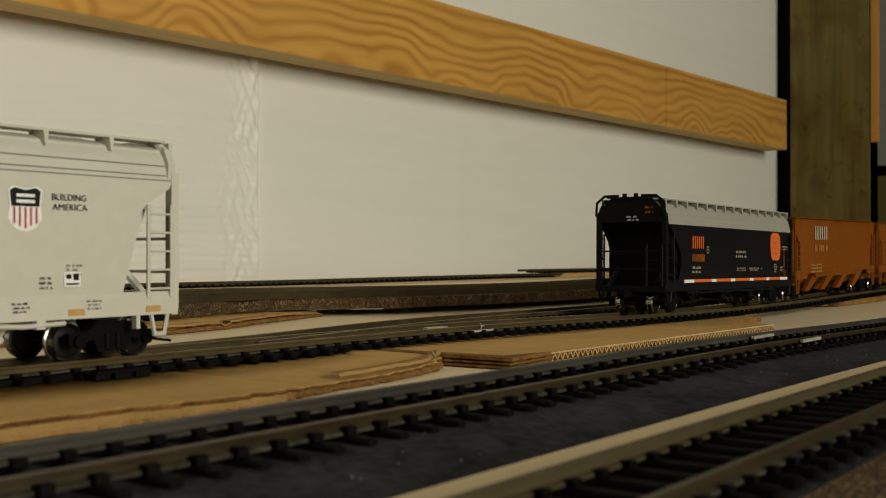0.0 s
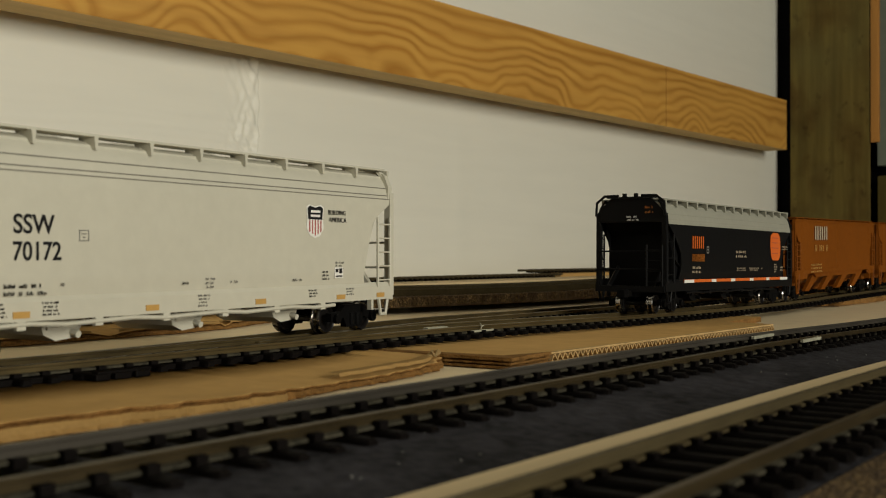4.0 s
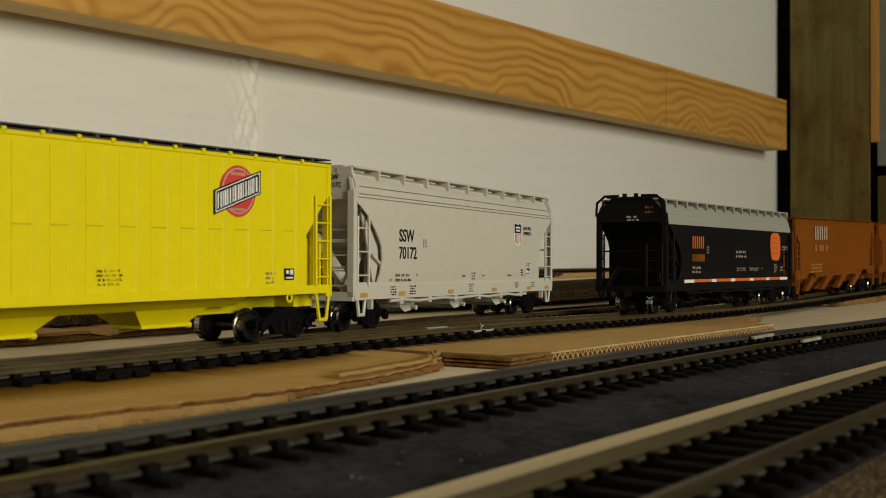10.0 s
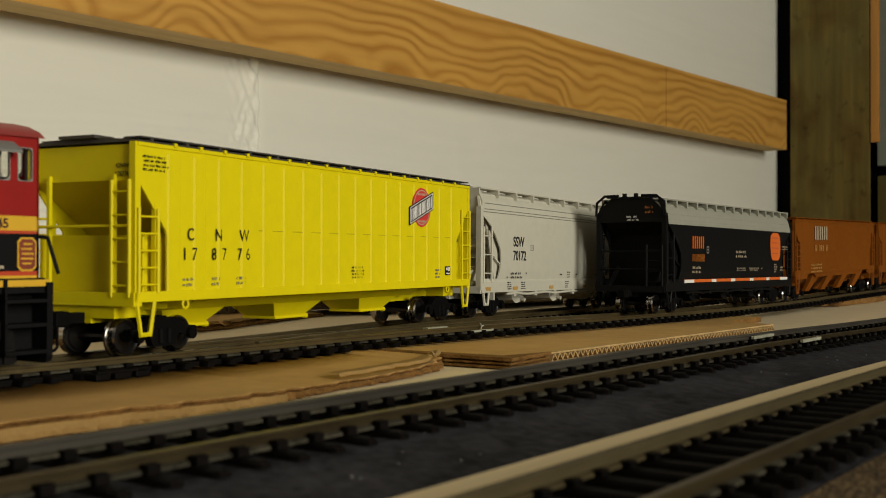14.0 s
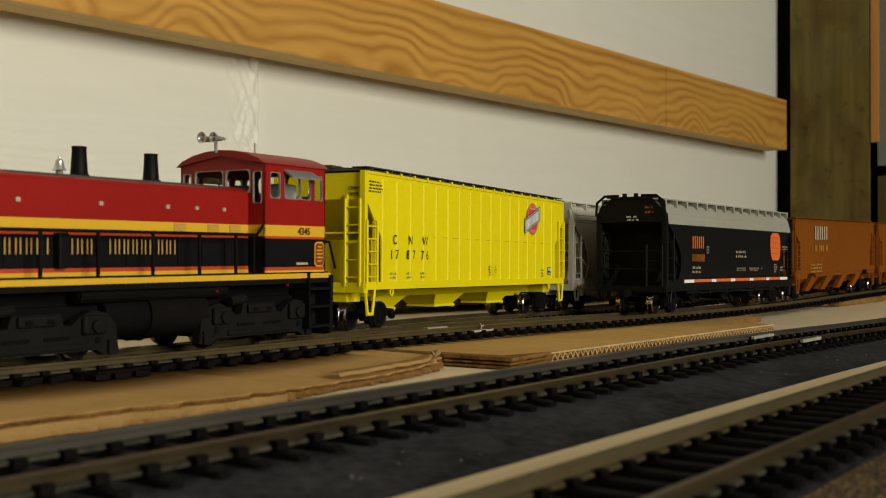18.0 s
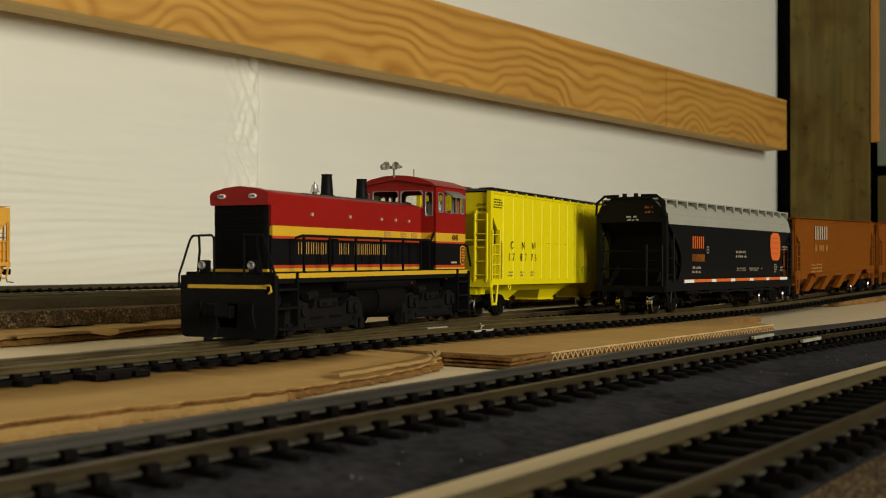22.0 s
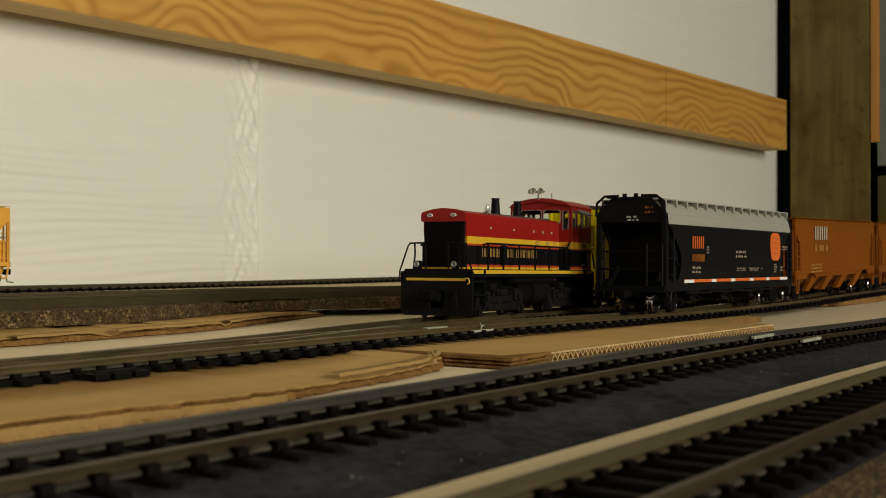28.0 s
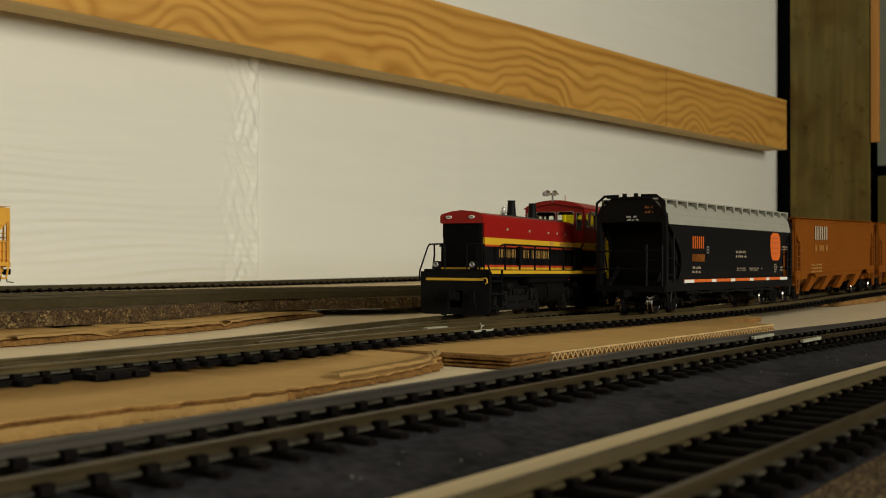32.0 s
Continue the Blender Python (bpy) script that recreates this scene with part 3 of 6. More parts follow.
def build_bench():
    bench = grid_sheet("workbench", -1.2, 2.6, -0.10, 0.80, TABLE, 0.02, M["table"], "pale board workbench under model tracks on plain wooden legs", "table", "", 90)
    for x in (-1.1, 0.7, 2.45):      # plain legs
        for y in (-0.02, 0.66):
            bm = bmesh.new()
            box(bm, x - 0.045, x + 0.045, y - 0.045, y + 0.045, -1.0, TABLE - 0.02 + dip(x) + 0.001, 0.002)
            part("leg", bm, M["trim"], bench)
    rnd = random.Random(5)
    # sheets of cardboard on which the tracks lie
    def card(label, outline, keep=(), z0=TABLE + 0.0007, z1=CARD, rough=0.0012, step=0.004, spread=None):
        bm = bmesh.new()
        sheet(bm, torn([tuple(p) for p in outline], rnd, step, rough, keep), z0, z1, dip, spread)
        bmesh.ops.triangulate(bm, faces=[f for f in bm.faces if len(f.verts) > 4])
        bm.normal_update()
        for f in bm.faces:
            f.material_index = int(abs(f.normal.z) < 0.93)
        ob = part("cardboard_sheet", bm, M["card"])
        ob.data.materials.append(M["card_lip"] if spread else M["card_torn_shade"])
        return tagged(ob, label, "cardboard", "cardboard under the tracks")

    def torn_card(label, edge, back, seed, wave=0.0, slope=0.02):
        """A sheet whose near edge is torn: edge has rows of x, y and the height of its top; the ply above overhangs a frayed face."""
        r = random.Random(seed)
        fine = []
        for p, q in zip(edge, edge[1:]):
            p, q = Vector(p), Vector(q)
            n = max(1, int((q - p).length / 0.0014))
            fine += [p.lerp(q, k / n) for k in range(n)]
        fine.append(Vector(edge[-1]))
        bm = bmesh.new()
        rows = []
        for p in fine:
            g = dip(p.x)
            s1 = noise.noise(Vector((p.x * 28, seed, 0.3)))
            s2 = noise.noise(Vector((p.x * 210, seed, 5.1)))
            s3 = r.gauss(0, 0.00022)
            ye = p.y + 0.0005 * s1 + 0.0013 * s2 + s3 - wave * abs(s1) * 2
            zt = p.z + g + 0.00025 * s2 + wave * 0.35 * max(0, s1)
            zb = TABLE + g + 0.0001
            h = max(0.0006, zt - zb)
            over = (0.0011 if wave else 0.0005) + 0.0009 * s2
            pts = [(back(p.x), CARD + g), (max(ye + slope, ye + 0.003), CARD + g if zt > CARD + g - 0.0012 else (CARD + g + zt) / 2), (ye + 0.0016, zt - 0.0001), (ye, zt), (ye - 0.0001, zt - 0.00035),
                   (ye + over, zt - 0.0005 - 0.10 * h), (ye + 0.0005 * s1, zt - 0.30 * h), (ye - 0.0007 + 0.0006 * s2, zt - 0.62 * h), (ye - 0.0004 + s3, zb + 0.12 * h), (ye + 0.0012, zb)]
            rows.append([bm.verts.new((p.x, yy, zz)) for yy, zz in pts])
        for u, v in zip(rows, rows[1:]):
            for k in range(9):
                f = bm.faces.new((u[k], u[k + 1], v[k + 1], v[k]))
                # faces under the lip: torn brown with the shade painted in
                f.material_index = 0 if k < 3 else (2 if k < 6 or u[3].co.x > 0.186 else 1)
                f.smooth = k < 3
            bm.faces.new((u[9], u[0], v[0], v[9]))
        bm.faces.new(rows[0])
        bm.faces.new(rows[-1])
        ob = part("cardboard_sheet", bm, M["card"])
        ob.data.materials.append(M["card_torn_shade"] if wave else M["card_lip"])
        ob.data.materials.append(M["card_torn_shade"])
        return tagged(ob, label, "cardboard", "cardboard under the tracks")

    a = torn_card("brown corrugated cardboard sheet with a torn edge under tracks",
                  [(-0.40, 0.190, CARD), (0.114, 0.1825, CARD), (0.137, 0.1807, CARD), (0.163, 0.1785, CARD - 0.0002), (0.180, 0.1800, CARD - 0.0006), (0.194, 0.1838, -0.0059), (0.206, 0.1862, -0.0062), (0.2193, 0.1873, -0.0062),
                   (0.2347, 0.1886, -0.0062), (0.2518, 0.1918, -0.0060), (0.262, 0.1945, -0.0056), (0.2680, 0.1975, -0.0049), (0.2696, 0.2040, -0.0046), (0.2712, 0.2150, -0.0046), (0.2720, 0.2300, -0.0046)], lambda x: 0.256 + (x + 0.4) * 0.0116, 4)
    b = card("brown corrugated cardboard sheet with an open fluted edge", [(0.3030, 0.1820), (0.53, 0.1915), (0.536, 0.215), (0.60, 0.222), (0.62, 0.316), (0.272, 0.262), (0.2740, 0.2326), (0.2773, 0.1995), (0.2780, 0.1795)], keep=(0, 2, 3, 4), z1=CARD - 0.0005, step=0.003, rough=0.0003)
    c = card("torn brown cardboard piece beside a track", [(0.79, 0.262), (0.80, 0.238), (0.86, 0.234), (1.30, 0.236), (1.30, 0.33), (0.80, 0.33)], keep=(3, 4))
    rear = torn_card("brown cardboard sheet with peeling torn edge under cork",
                     [(-0.3, 0.376, CARD), (0.15, 0.373, CARD - 0.0004), (0.220, 0.372, -0.0058), (0.240, 0.372, -0.0050), (0.258, 0.3735, -0.0042), (0.272, 0.374, -0.0052), (0.282, 0.3745, -0.0070), (0.292, 0.376, -0.0058),
                      (0.305, 0.3775, -0.0054), (0.318, 0.378, -0.0060), (0.335, 0.382, -0.0055), (0.352, 0.386, -0.0056), (0.3555, 0.387, -0.0068), (0.361, 0.389, -0.0054), (0.39, 0.404, -0.0050), (0.433, 0.425, -0.0054), (0.489, 0.4480, -0.0066)],
                     lambda x: 0.475, 6, 0.0007, 0.007)
    # open flutes along the cut edge
    bm = bmesh.new()
    x = 0.3040
    while x < 0.5295:
        y = 0.1820 + (x - 0.3030) * 0.0418
        z = dip(x)
        for p, q in (((x, TABLE + 0.0007), (x + 0.0018, CARD - 0.0011)), ((x + 0.0018, CARD - 0.0011), (x + 0.0036, TABLE + 0.0007))):
            d = 0.00026
            prism(bm, [(p[0] - d, p[1] + z), (p[0] + d, p[1] + z), (q[0] + d, q[1] + z), (q[0] - d, q[1] + z)], y - 0.0016, y + 0.0006)
        x += 0.0036
    for z0, z1 in ((TABLE + 0.0002, TABLE + 0.0008), (CARD - 0.0011, CARD - 0.0005)):
        sheet(bm, [(0.3030, 0.1804), (0.53, 0.1899), (0.53, 0.1915), (0.3030, 0.1820)], z0, z1, dip)
    part("fluted_edge", bm, M["card_flute"], b)
    r = random.Random(31)
    for z0, z1, out, tone in ((TABLE + 0.0004, TABLE + 0.0011, 0.0010, "card_torn_shade"), (TABLE + 0.0016, TABLE + 0.0022, 0.0006, "card_torn_shade"), (CARD - 0.0013, CARD - 0.0003, 0.0010, "card_torn_shade")):
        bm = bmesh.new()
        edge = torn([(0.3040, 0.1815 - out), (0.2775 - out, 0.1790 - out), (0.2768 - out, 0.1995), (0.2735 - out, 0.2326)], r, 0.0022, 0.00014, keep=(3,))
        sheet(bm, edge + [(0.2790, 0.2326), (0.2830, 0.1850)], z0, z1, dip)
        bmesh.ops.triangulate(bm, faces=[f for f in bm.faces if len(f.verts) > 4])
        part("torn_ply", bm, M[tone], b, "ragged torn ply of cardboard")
    # peeled paper along the torn edges: long curled strips
    def curl(parent, pts, w, lift, seed, material="card_lip"):
        r = random.Random(seed)
        bm = bmesh.new()
        fine = []
        for p, q in zip(pts, pts[1:]):
            p, q = Vector(p), Vector(q)
            n = max(1, int((q - p).length / 0.004))
            fine += [p.lerp(q, j / n) for j in range(n)]
        fine.append(Vector(pts[-1]))
        rows = []
        for i, p in enumerate(fine):
            z = CARD + dip(p.x)
            l = min(1.0, 0.15 + 6 * min(i, len(fine) - 1 - i) / len(fine)) * lift * (0.55 + 0.6 * noise.noise(Vector((p.x * 60, seed, 0)))) 
            j = r.gauss(0, 0.0005)
            rows.append([bm.verts.new((p.x, p.y + w + j, z + 0.0001)), bm.verts.new((p.x, p.y + w * 0.5 + j, z + l * 0.6)), bm.verts.new((p.x, p.y + j, z + l)), bm.verts.new((p.x, p.y - w * 0.3 + 2 * j, z + l * 0.55)), bm.verts.new((p.x, p.y - w * 0.42 + 2 * j, z - 0.0008 + l * 0.2))])
        for u, v in zip(rows, rows[1:]):
            for k in range(4):
                bm.faces.new((u[k], u[k + 1], v[k + 1], v[k]))
        part("torn_strip", bm, M[material], parent, "ragged torn paper edge", True)

    curl(a, [(0.212, 0.1895), (0.222, 0.1900), (0.236, 0.1912), (0.252, 0.1945), (0.265, 0.1990)], 0.0030, 0.0004, 4)
    # crumpled upturned tip of the torn sheet
    bm = bmesh.new()
    grid = []
    for i in range(9):
        k = i / 8
        row = []
        for j in range(6):
            q = j / 5
            x, yy = 0.2590 + 0.0105 * k, 0.1950 + 0.0035 * k + 0.0060 * q
            lift = 0.0024 * k ** 1.5 * math.sin(math.pi * min(1.0, 0.25 + q * 0.75)) + 0.0007 * noise.noise(Vector((x * 700, yy * 700, 3)))
            row.append(bm.verts.new((x + 0.0006 * noise.noise(Vector((j * 3.1, i * 2.3, 1))), yy, CARD + dip(x) - 0.0008 + lift)))
        grid.append(row)
    for u, v in zip(grid, grid[1:]):
        for k in range(5):
            bm.faces.new((u[k], u[k + 1], v[k + 1], v[k]))
    bmesh.ops.solidify(bm, geom=bm.faces[:], thickness=0.0003)
    part("torn_tip", bm, M["card_pale"], a, "crumpled pale torn tip")
    for pts, seed in (([(0.236, 0.3705), (0.248, 0.3710), (0.262, 0.3722), (0.270, 0.3728)], 11), ([(0.283, 0.3730), (0.296, 0.3748), (0.312, 0.3762), (0.334, 0.3800), (0.350, 0.3845)], 12),
                      ([(0.357, 0.3865), (0.372, 0.3945), (0.396, 0.4060), (0.425, 0.4200), (0.452, 0.4320)], 13)):
        curl(rear, pts, 0.0045, 0.0010, seed)
    # loose paper scrap on the cardboard
    bm = bmesh.new()
    sheet(bm, torn([(0.5080, 0.4420), (0.5300, 0.4345), (0.5330, 0.4400), (0.5120, 0.4480)], rnd, 0.002, 0.0004), CARD - 0.0002, CARD, dip)
    tagged(part("paper_scrap", bm, M["decal_white"]), "small torn white paper scrap before the cork", "paper")
    # grey foam strip under the nearer straight track
    bm = bmesh.new()
    rows = []
    for k in range(101):
        x = -0.6 + k * 0.03
        w = 0.0006 * noise.noise(Vector((x * 30, 2.0, 0)))
        rows.append([bm.verts.new((x, y, z + dip(x))) for y, z in ((0.158, -0.0083), (0.158, -0.0045), (FOAM + 0.0012, -0.0045), (FOAM - 0.0003 + w, -0.0047 - w * 0.3), (0.0905, -0.0078), (0.0905, -0.0083))])
    for a, b in zip(rows, rows[1:]):
        for k in range(6):
            bm.faces.new((a[k], a[(k + 1) % 6], b[(k + 1) % 6], b[k]))
    bm.faces.new(rows[0])
    bm.faces.new(rows[-1])
    tagged(part("foam_roadbed", bm, M["mat_grey"]), "dark grey foam roadbed strip with a sloping side under a track", "roadbed")
    grid_sheet("pale_strip", -0.6, 2.4, 0.0772, 0.0897, -0.0053, 0.0030, M["strip"], "pale wooden strip between two tracks", "wood strip", "", 60)
    grid_sheet("foam_roadbed", -0.6, 1.6, 0.0495, 0.0768, -0.0063, 0.0020, M["mat_grey"], "dark foam roadbed strip at the bench edge", "roadbed", "", 60)
    grid_sheet("cork_strip", -0.6, 1.6, 0.012, 0.0490, -0.0063, 0.0020, M["cork"], "thin cork strip along the bench edge", "roadbed", "", 60)
    bm = bmesh.new()
    for k in range(100):
        x = 0.14 + rnd.random() ** 1.3 * 0.42
        y = rnd.uniform(FOAM + 0.001, 0.157)
        q = rnd.choice((0.00010, 0.00012, 0.00014, 0.00018, 0.00030))
        box(bm, x, x + q * rnd.uniform(1, 2.2), y, y + q, -0.0046 + dip(x), -0.0045 + dip(x) + q * 0.7)
    for k in range(40):      # crumbs beside the pale strip
        x = 0.10 + rnd.random() * 0.4
        q = rnd.choice((0.00012, 0.00018, 0.00026))
        y = rnd.choice((0.0902 + rnd.random() * 0.002, FOAM - 0.014 + rnd.random() * 0.010))
        z = -0.0079 + 0.0034 * (y - 0.0905) / (FOAM - 0.0905)
        box(bm, x, x + q * rnd.uniform(1, 2), y, y + q, z + dip(x), z + 0.0002 + dip(x) + q * 0.7)
    tagged(part("dust_specks", bm, M["dust"]), "pale dust specks scattered on grey foam", "dust", "", "stuff")
    # thick cork along the rear
    cork = [(-0.10, 0.425), (0.25, 0.4130), (0.32, 0.4050), (0.36, 0.4200), (0.42, 0.4490), (0.465, 0.4540), (0.505, 0.4450), (0.54, 0.4335), (0.7452, 0.4108), (1.05, 0.40), (2.2, 0.40), (2.2, 0.50), (1.05, 0.50), (0.7452, 0.505), (0.5566, 0.52), (0.3037, 0.53), (-0.10, 0.53)]
    bm = bmesh.new()
    sheet(bm, torn(cork, rnd, 0.003, 0.00045, keep=(10, 11, 12, 13, 14, 15, 16)), CARD + 0.0001, 0.0022, dip)
    bmesh.ops.triangulate(bm, faces=[f for f in bm.faces if len(f.verts) > 4])
    tagged(part("cork_roadbed", bm, M["cork"]), "thick crumbly cork roadbed slab with a rough cut edge", "roadbed")
    bm = bmesh.new()
    sheet(bm, [(-0.10, 0.655), (0.62, 0.63), (0.95, 0.60), (2.3, 0.56), (2.3, 0.66), (0.95, 0.73), (-0.10, 0.755)], TABLE - 0.0070, TABLE + 0.0087, lambda x: dip(x) * 0.3)
    bmesh.ops.triangulate(bm, faces=[f for f in bm.faces if len(f.verts) > 4])
    tagged(part("wall_roadbed", bm, M["strip"]), "flat pale wooden roadbed strip along the wall", "roadbed")


def rear_line(s):
    """The track on the thick cork."""
    pts = ((-0.3, 0.475), (0.25, 0.4470), (0.36, 0.4460), (0.45, 0.4690), (0.5566, 0.4640), (0.7452, 0.437), (1.05, 0.43), (2.2, 0.43))
    for a, b in zip(pts, pts[1:]):
        if s <= b[0]:
            k = (s - a[0]) / (b[0] - a[0])
            return Vector((s, a[1] + k * (b[1] - a[1]), dip(s) + 0.0084))
    return Vector((s, 0.43, dip(s) + 0.0084))


def wall_line(s):
    """The track beside the wall."""
    return Vector((s, 0.694 - (s - 0.437) * 0.05, 0.0046 + dip(s) * 0.3))


def build_tracks():
    def track(label, line, s0, s1, material="rail", t0=None, t1=None, skip=(), pitch=0.008, mesh=None, far_rail="", sag=0.0):
        low = lambda s: line(s) - Vector((0, 0, sag))      # the near rail and the ties sit a little lower
        ob = thing("model_track", Matrix.Identity(4), label, "model track", "model railway tracks")
        for o in (-0.00905, 0.00905):
            rail(line if o > 0 else low, s0, s1, o, ob, M[far_rail if o > 0 and far_rail else material])
        ties(low, t0 if t0 is not None else s0, t1 if t1 is not None else s1, ob, pitch, mesh, skip)
        return ob

    main = track("straight model track with black ties on cardboard", main_line, -0.4, 1.9, "rail_worn", t0=-0.1, t1=1.6, mesh=WEB_TIE)
    spur = thing("model_track", Matrix.Identity(4), "curved turnout track with black ties branching from a straight one", "model track", "model railway tracks")
    rail(route, -0.035, 1.5, -0.00905, spur, M["rail_worn"], 0.015)
    rail(route, -0.085, 1.5, 0.00905, spur, M["rail_worn"], 0.015)
    ties(route, 0.10, 1.3, spur, mesh=WEB_TIE)
    # head ties and throw rod of the turnout, a dark lump beside the near rail
    bm = bmesh.new()
    for x, w in ((0.1635, 0.0042), (0.1690, 0.0050), (0.1752, 0.0044)):
        box(bm, x, x + w, 0.2222, 0.2420, -0.0043, -0.0027, 0.0004)
    box(bm, 0.1650, 0.1780, 0.2236, 0.2262, -0.0034, -0.0022, 0.0005)
    part("head_block", bm, M["tie"], spur, "black turnout head block with throw rod")
    long_tie = tie_mesh(0.042)
    ties(lambda s: Vector((s, 0.2500, dip(s) - 0.00005)), 0.2140, 0.345, spur, 0.008, long_tie)
    # throw bar, joiners and solder on the turnout
    bm = bmesh.new()
    box(bm, 0.3202, 0.3326, 0.2420, 0.2442, -0.0026, -0.0006, 0.0003)
    part("rail_joiner", bm, M["joiner"], spur, "dull metal rail joiner")
    bm = bmesh.new()
    box(bm, 0.3325, 0.3470, 0.2312, 0.2320, -0.0026, -0.0019)
    bars(bm, [(0.3388, 0.2316, -0.0020), (0.3392, 0.2314, -0.0004), (0.3384, 0.2316, 0.0006)], 0.0002)
    bars(bm, [(0.3392, 0.2314, -0.0008), (0.3404, 0.2312, -0.0002)], 0.00018)
    part("rail_joiner", bm, M["joiner"], main, "bright metal rail joiner with a cut wire end")
    near = track("straight model track with black ties on grey foam", straight(0.1295, -0.0002), -0.3, 1.9, t0=0.0, t1=1.5, mesh=tie_mesh(0.032, -0.0046, spike_top=-0.0012), far_rail="rail_reflect_grey", sag=0.0005)
    bm = bmesh.new()
    box(bm, 0.362, 0.381, 0.1362, 0.1374, -0.0026, -0.0016, 0.0002)
    part("rail_joiner", bm, M["joiner"], near, "bright metal rail joiner")
    bm = bmesh.new()
    box(bm, 0.357, 0.375, 0.1180, 0.1192, -0.0026, -0.0016, 0.0002)
    part("rail_joiner", bm, M["joiner"], near, "bright metal rail joiner")
    track("straight model track with black ties at the bench edge", straight(0.0655, -0.0019), -0.2, 1.5, t0=0.0, t1=1.0, far_rail="rail_old")
    track("model track with tarnished rails on thick cork", rear_line, -0.05, 2.1, "rail_old", t0=-0.04, t1=1.6, mesh=tie_mesh(0.026, spikes=False))
    # brown strip between that track and the cork
    bm = bmesh.new()
    rows = []
    for k in range(45):
        p = rear_line(-0.05 + k * 0.05)
        rows.append([bm.verts.new((p.x, p.y + u, p.z + w)) for u, w in ((-0.0172, -0.0061), (-0.0158, -0.0023), (0.0158, -0.0023), (0.0172, -0.0061))])
    for a, b in zip(rows, rows[1:]):
        for k in range(4):
            bm.faces.new((a[k], a[(k + 1) % 4], b[(k + 1) % 4], b[k]))
    bm.faces.new(rows[0])
    bm.faces.new(rows[-1])
    tagged(part("track_underlay", bm, M["underlay"]), "dark brown underlay strip under a track on cork", "roadbed")
    track("model track with tarnished rails along the wall", wall_line, 0.0, 1.12, "rail_old", t1=1.10)
    raised = lambda s: wall_line(s) + Vector((0, 0.012, 0.0045))
    track("raised end of a second model track along the wall", raised, 1.075, 2.0, "rail_old", t0=1.10, t1=1.6)
    bm = bmesh.new()
    sheet(bm, [(1.095, 0.655), (2.1, 0.605), (2.1, 0.640), (1.095, 0.690)], TABLE + 0.0088, TABLE + 0.0125, lambda x: dip(x) * 0.3)
    tagged(part("packing_strip", bm, M["card"]), "cardboard packing strip under a raised track end", "cardboard")
    # end stop on the raised track
    stop = thing("track_bumper", Matrix.Translation(raised(1.315)), "black model track bumper on a raised track", "track bumper")
    for y in (-0.009, 0.009):
        bm = bmesh.new()
        prism(bm, [(-0.010, 0.0), (0.010, 0.0), (0.003, 0.0115), (-0.002, 0.0115)], y - 0.0012, y + 0.0012)
        part("bumper_leg", bm, M["underframe"], stop)
    bm = bmesh.new()
    box(bm, -0.004, 0.003, -0.0135, 0.0135, 0.0085, 0.0125, 0.0006)
    part("bumper_beam", bm, M["underframe"], stop)


# ---- rolling stock (metres; x along the car, camera side at -y, z = 0 on the rail) ----
MM = 0.001


def mm(*v):
    return [a * MM for a in v]


def wheel_mesh():
    bm = bmesh.new()
    for s in (1, -1):
        lathe(bm, [(0.0012, 0.0058), (0.0036, 0.0060), (0.0040, 0.0070), (0.0048, 0.0072), (0.0048, 0.0093), (0.0044, 0.0098), (0.0040, 0.0095), (0.0036, 0.0086), (0.0014, 0.0090), (0.0010, 0.0100)], pose(0, 0, 0, 90 * s), 20)
        lathe(bm, [(0.0044, 0.0066), (0.0053, 0.0068), (0.0053, 0.0074), (0.0047, 0.0076)], pose(0, 0, 0, 90 * s), 20)
    rod(bm, (0, -0.0098, 0), (0, 0.0098, 0), 0.0011, 8)
    bmesh.ops.recalc_face_normals(bm, faces=bm.faces)
    me = bpy.data.meshes.new("wheelset")
    bm.to_mesh(me)
    bm.free()
    me.shade_smooth()
    me.set_sharp_from_angle(angle=radians(35))
    me.materials.append(M["wheel"])
    me.materials.append(M["wheel_black"])
    for f in me.polygons:      # blackened wheel faces inside bright treads
        r = math.hypot(f.center.x, f.center.z)
        f.material_index = int(r < 0.0042 or abs(f.center.y) < 0.006)
    return me


WHEELS = wheel_mesh()
AXLES = []          # every wheelset that turns, with the thing that carries it


def truck(car, x, rolling=True, base=0.0205):
    """A freight truck: two side frames, a bolster and two wheelsets."""
    bm = bmesh.new()
    b = base / 2
    for s in (1, -1):
        y0, y1 = s * 0.0112, s * 0.0134
        prism(bm, [(x - b - 0.0026, 0.0040), (x - b - 0.0026, 0.0068), (x - b + 0.0026, 0.0072), (x - 0.0048, 0.0094), (x + 0.0048, 0.0094), (x + b - 0.0026, 0.0072), (x + b + 0.0026, 0.0068),
                   (x + b + 0.0026, 0.0040), (x + b - 0.0026, 0.0046), (x + 0.0058, 0.0052), (x + 0.0042, 0.0020), (x - 0.0042, 0.0020), (x - 0.0058, 0.0052), (x - b + 0.0026, 0.0046)], min(y0, y1), max(y0, y1))
        for q in (-b, b):
            rod(bm, (x + q, s * 0.0132, 0.0049), (x + q, s * 0.0146, 0.0049), 0.0016, 10)
        for q in (-0.0016, 0.0016):
            rod(bm, (x + q, s * 0.0133, 0.0028), (x + q, s * 0.0133, 0.0066), 0.0010, 8)
    box(bm, x - 0.003, x + 0.003, -0.0115, 0.0115, 0.0058, 0.0098)
    part("truck_frame", bm, M["underframe"], car, "black cast truck side frames")
    for q in (-b, b):
        w = new("wheelset", WHEELS)
        w.parent = car
        w.location = (x + q, 0, 0.0048)
        if rolling:
            AXLES.append((w, Vector((x + q, 0, 0.0048))))


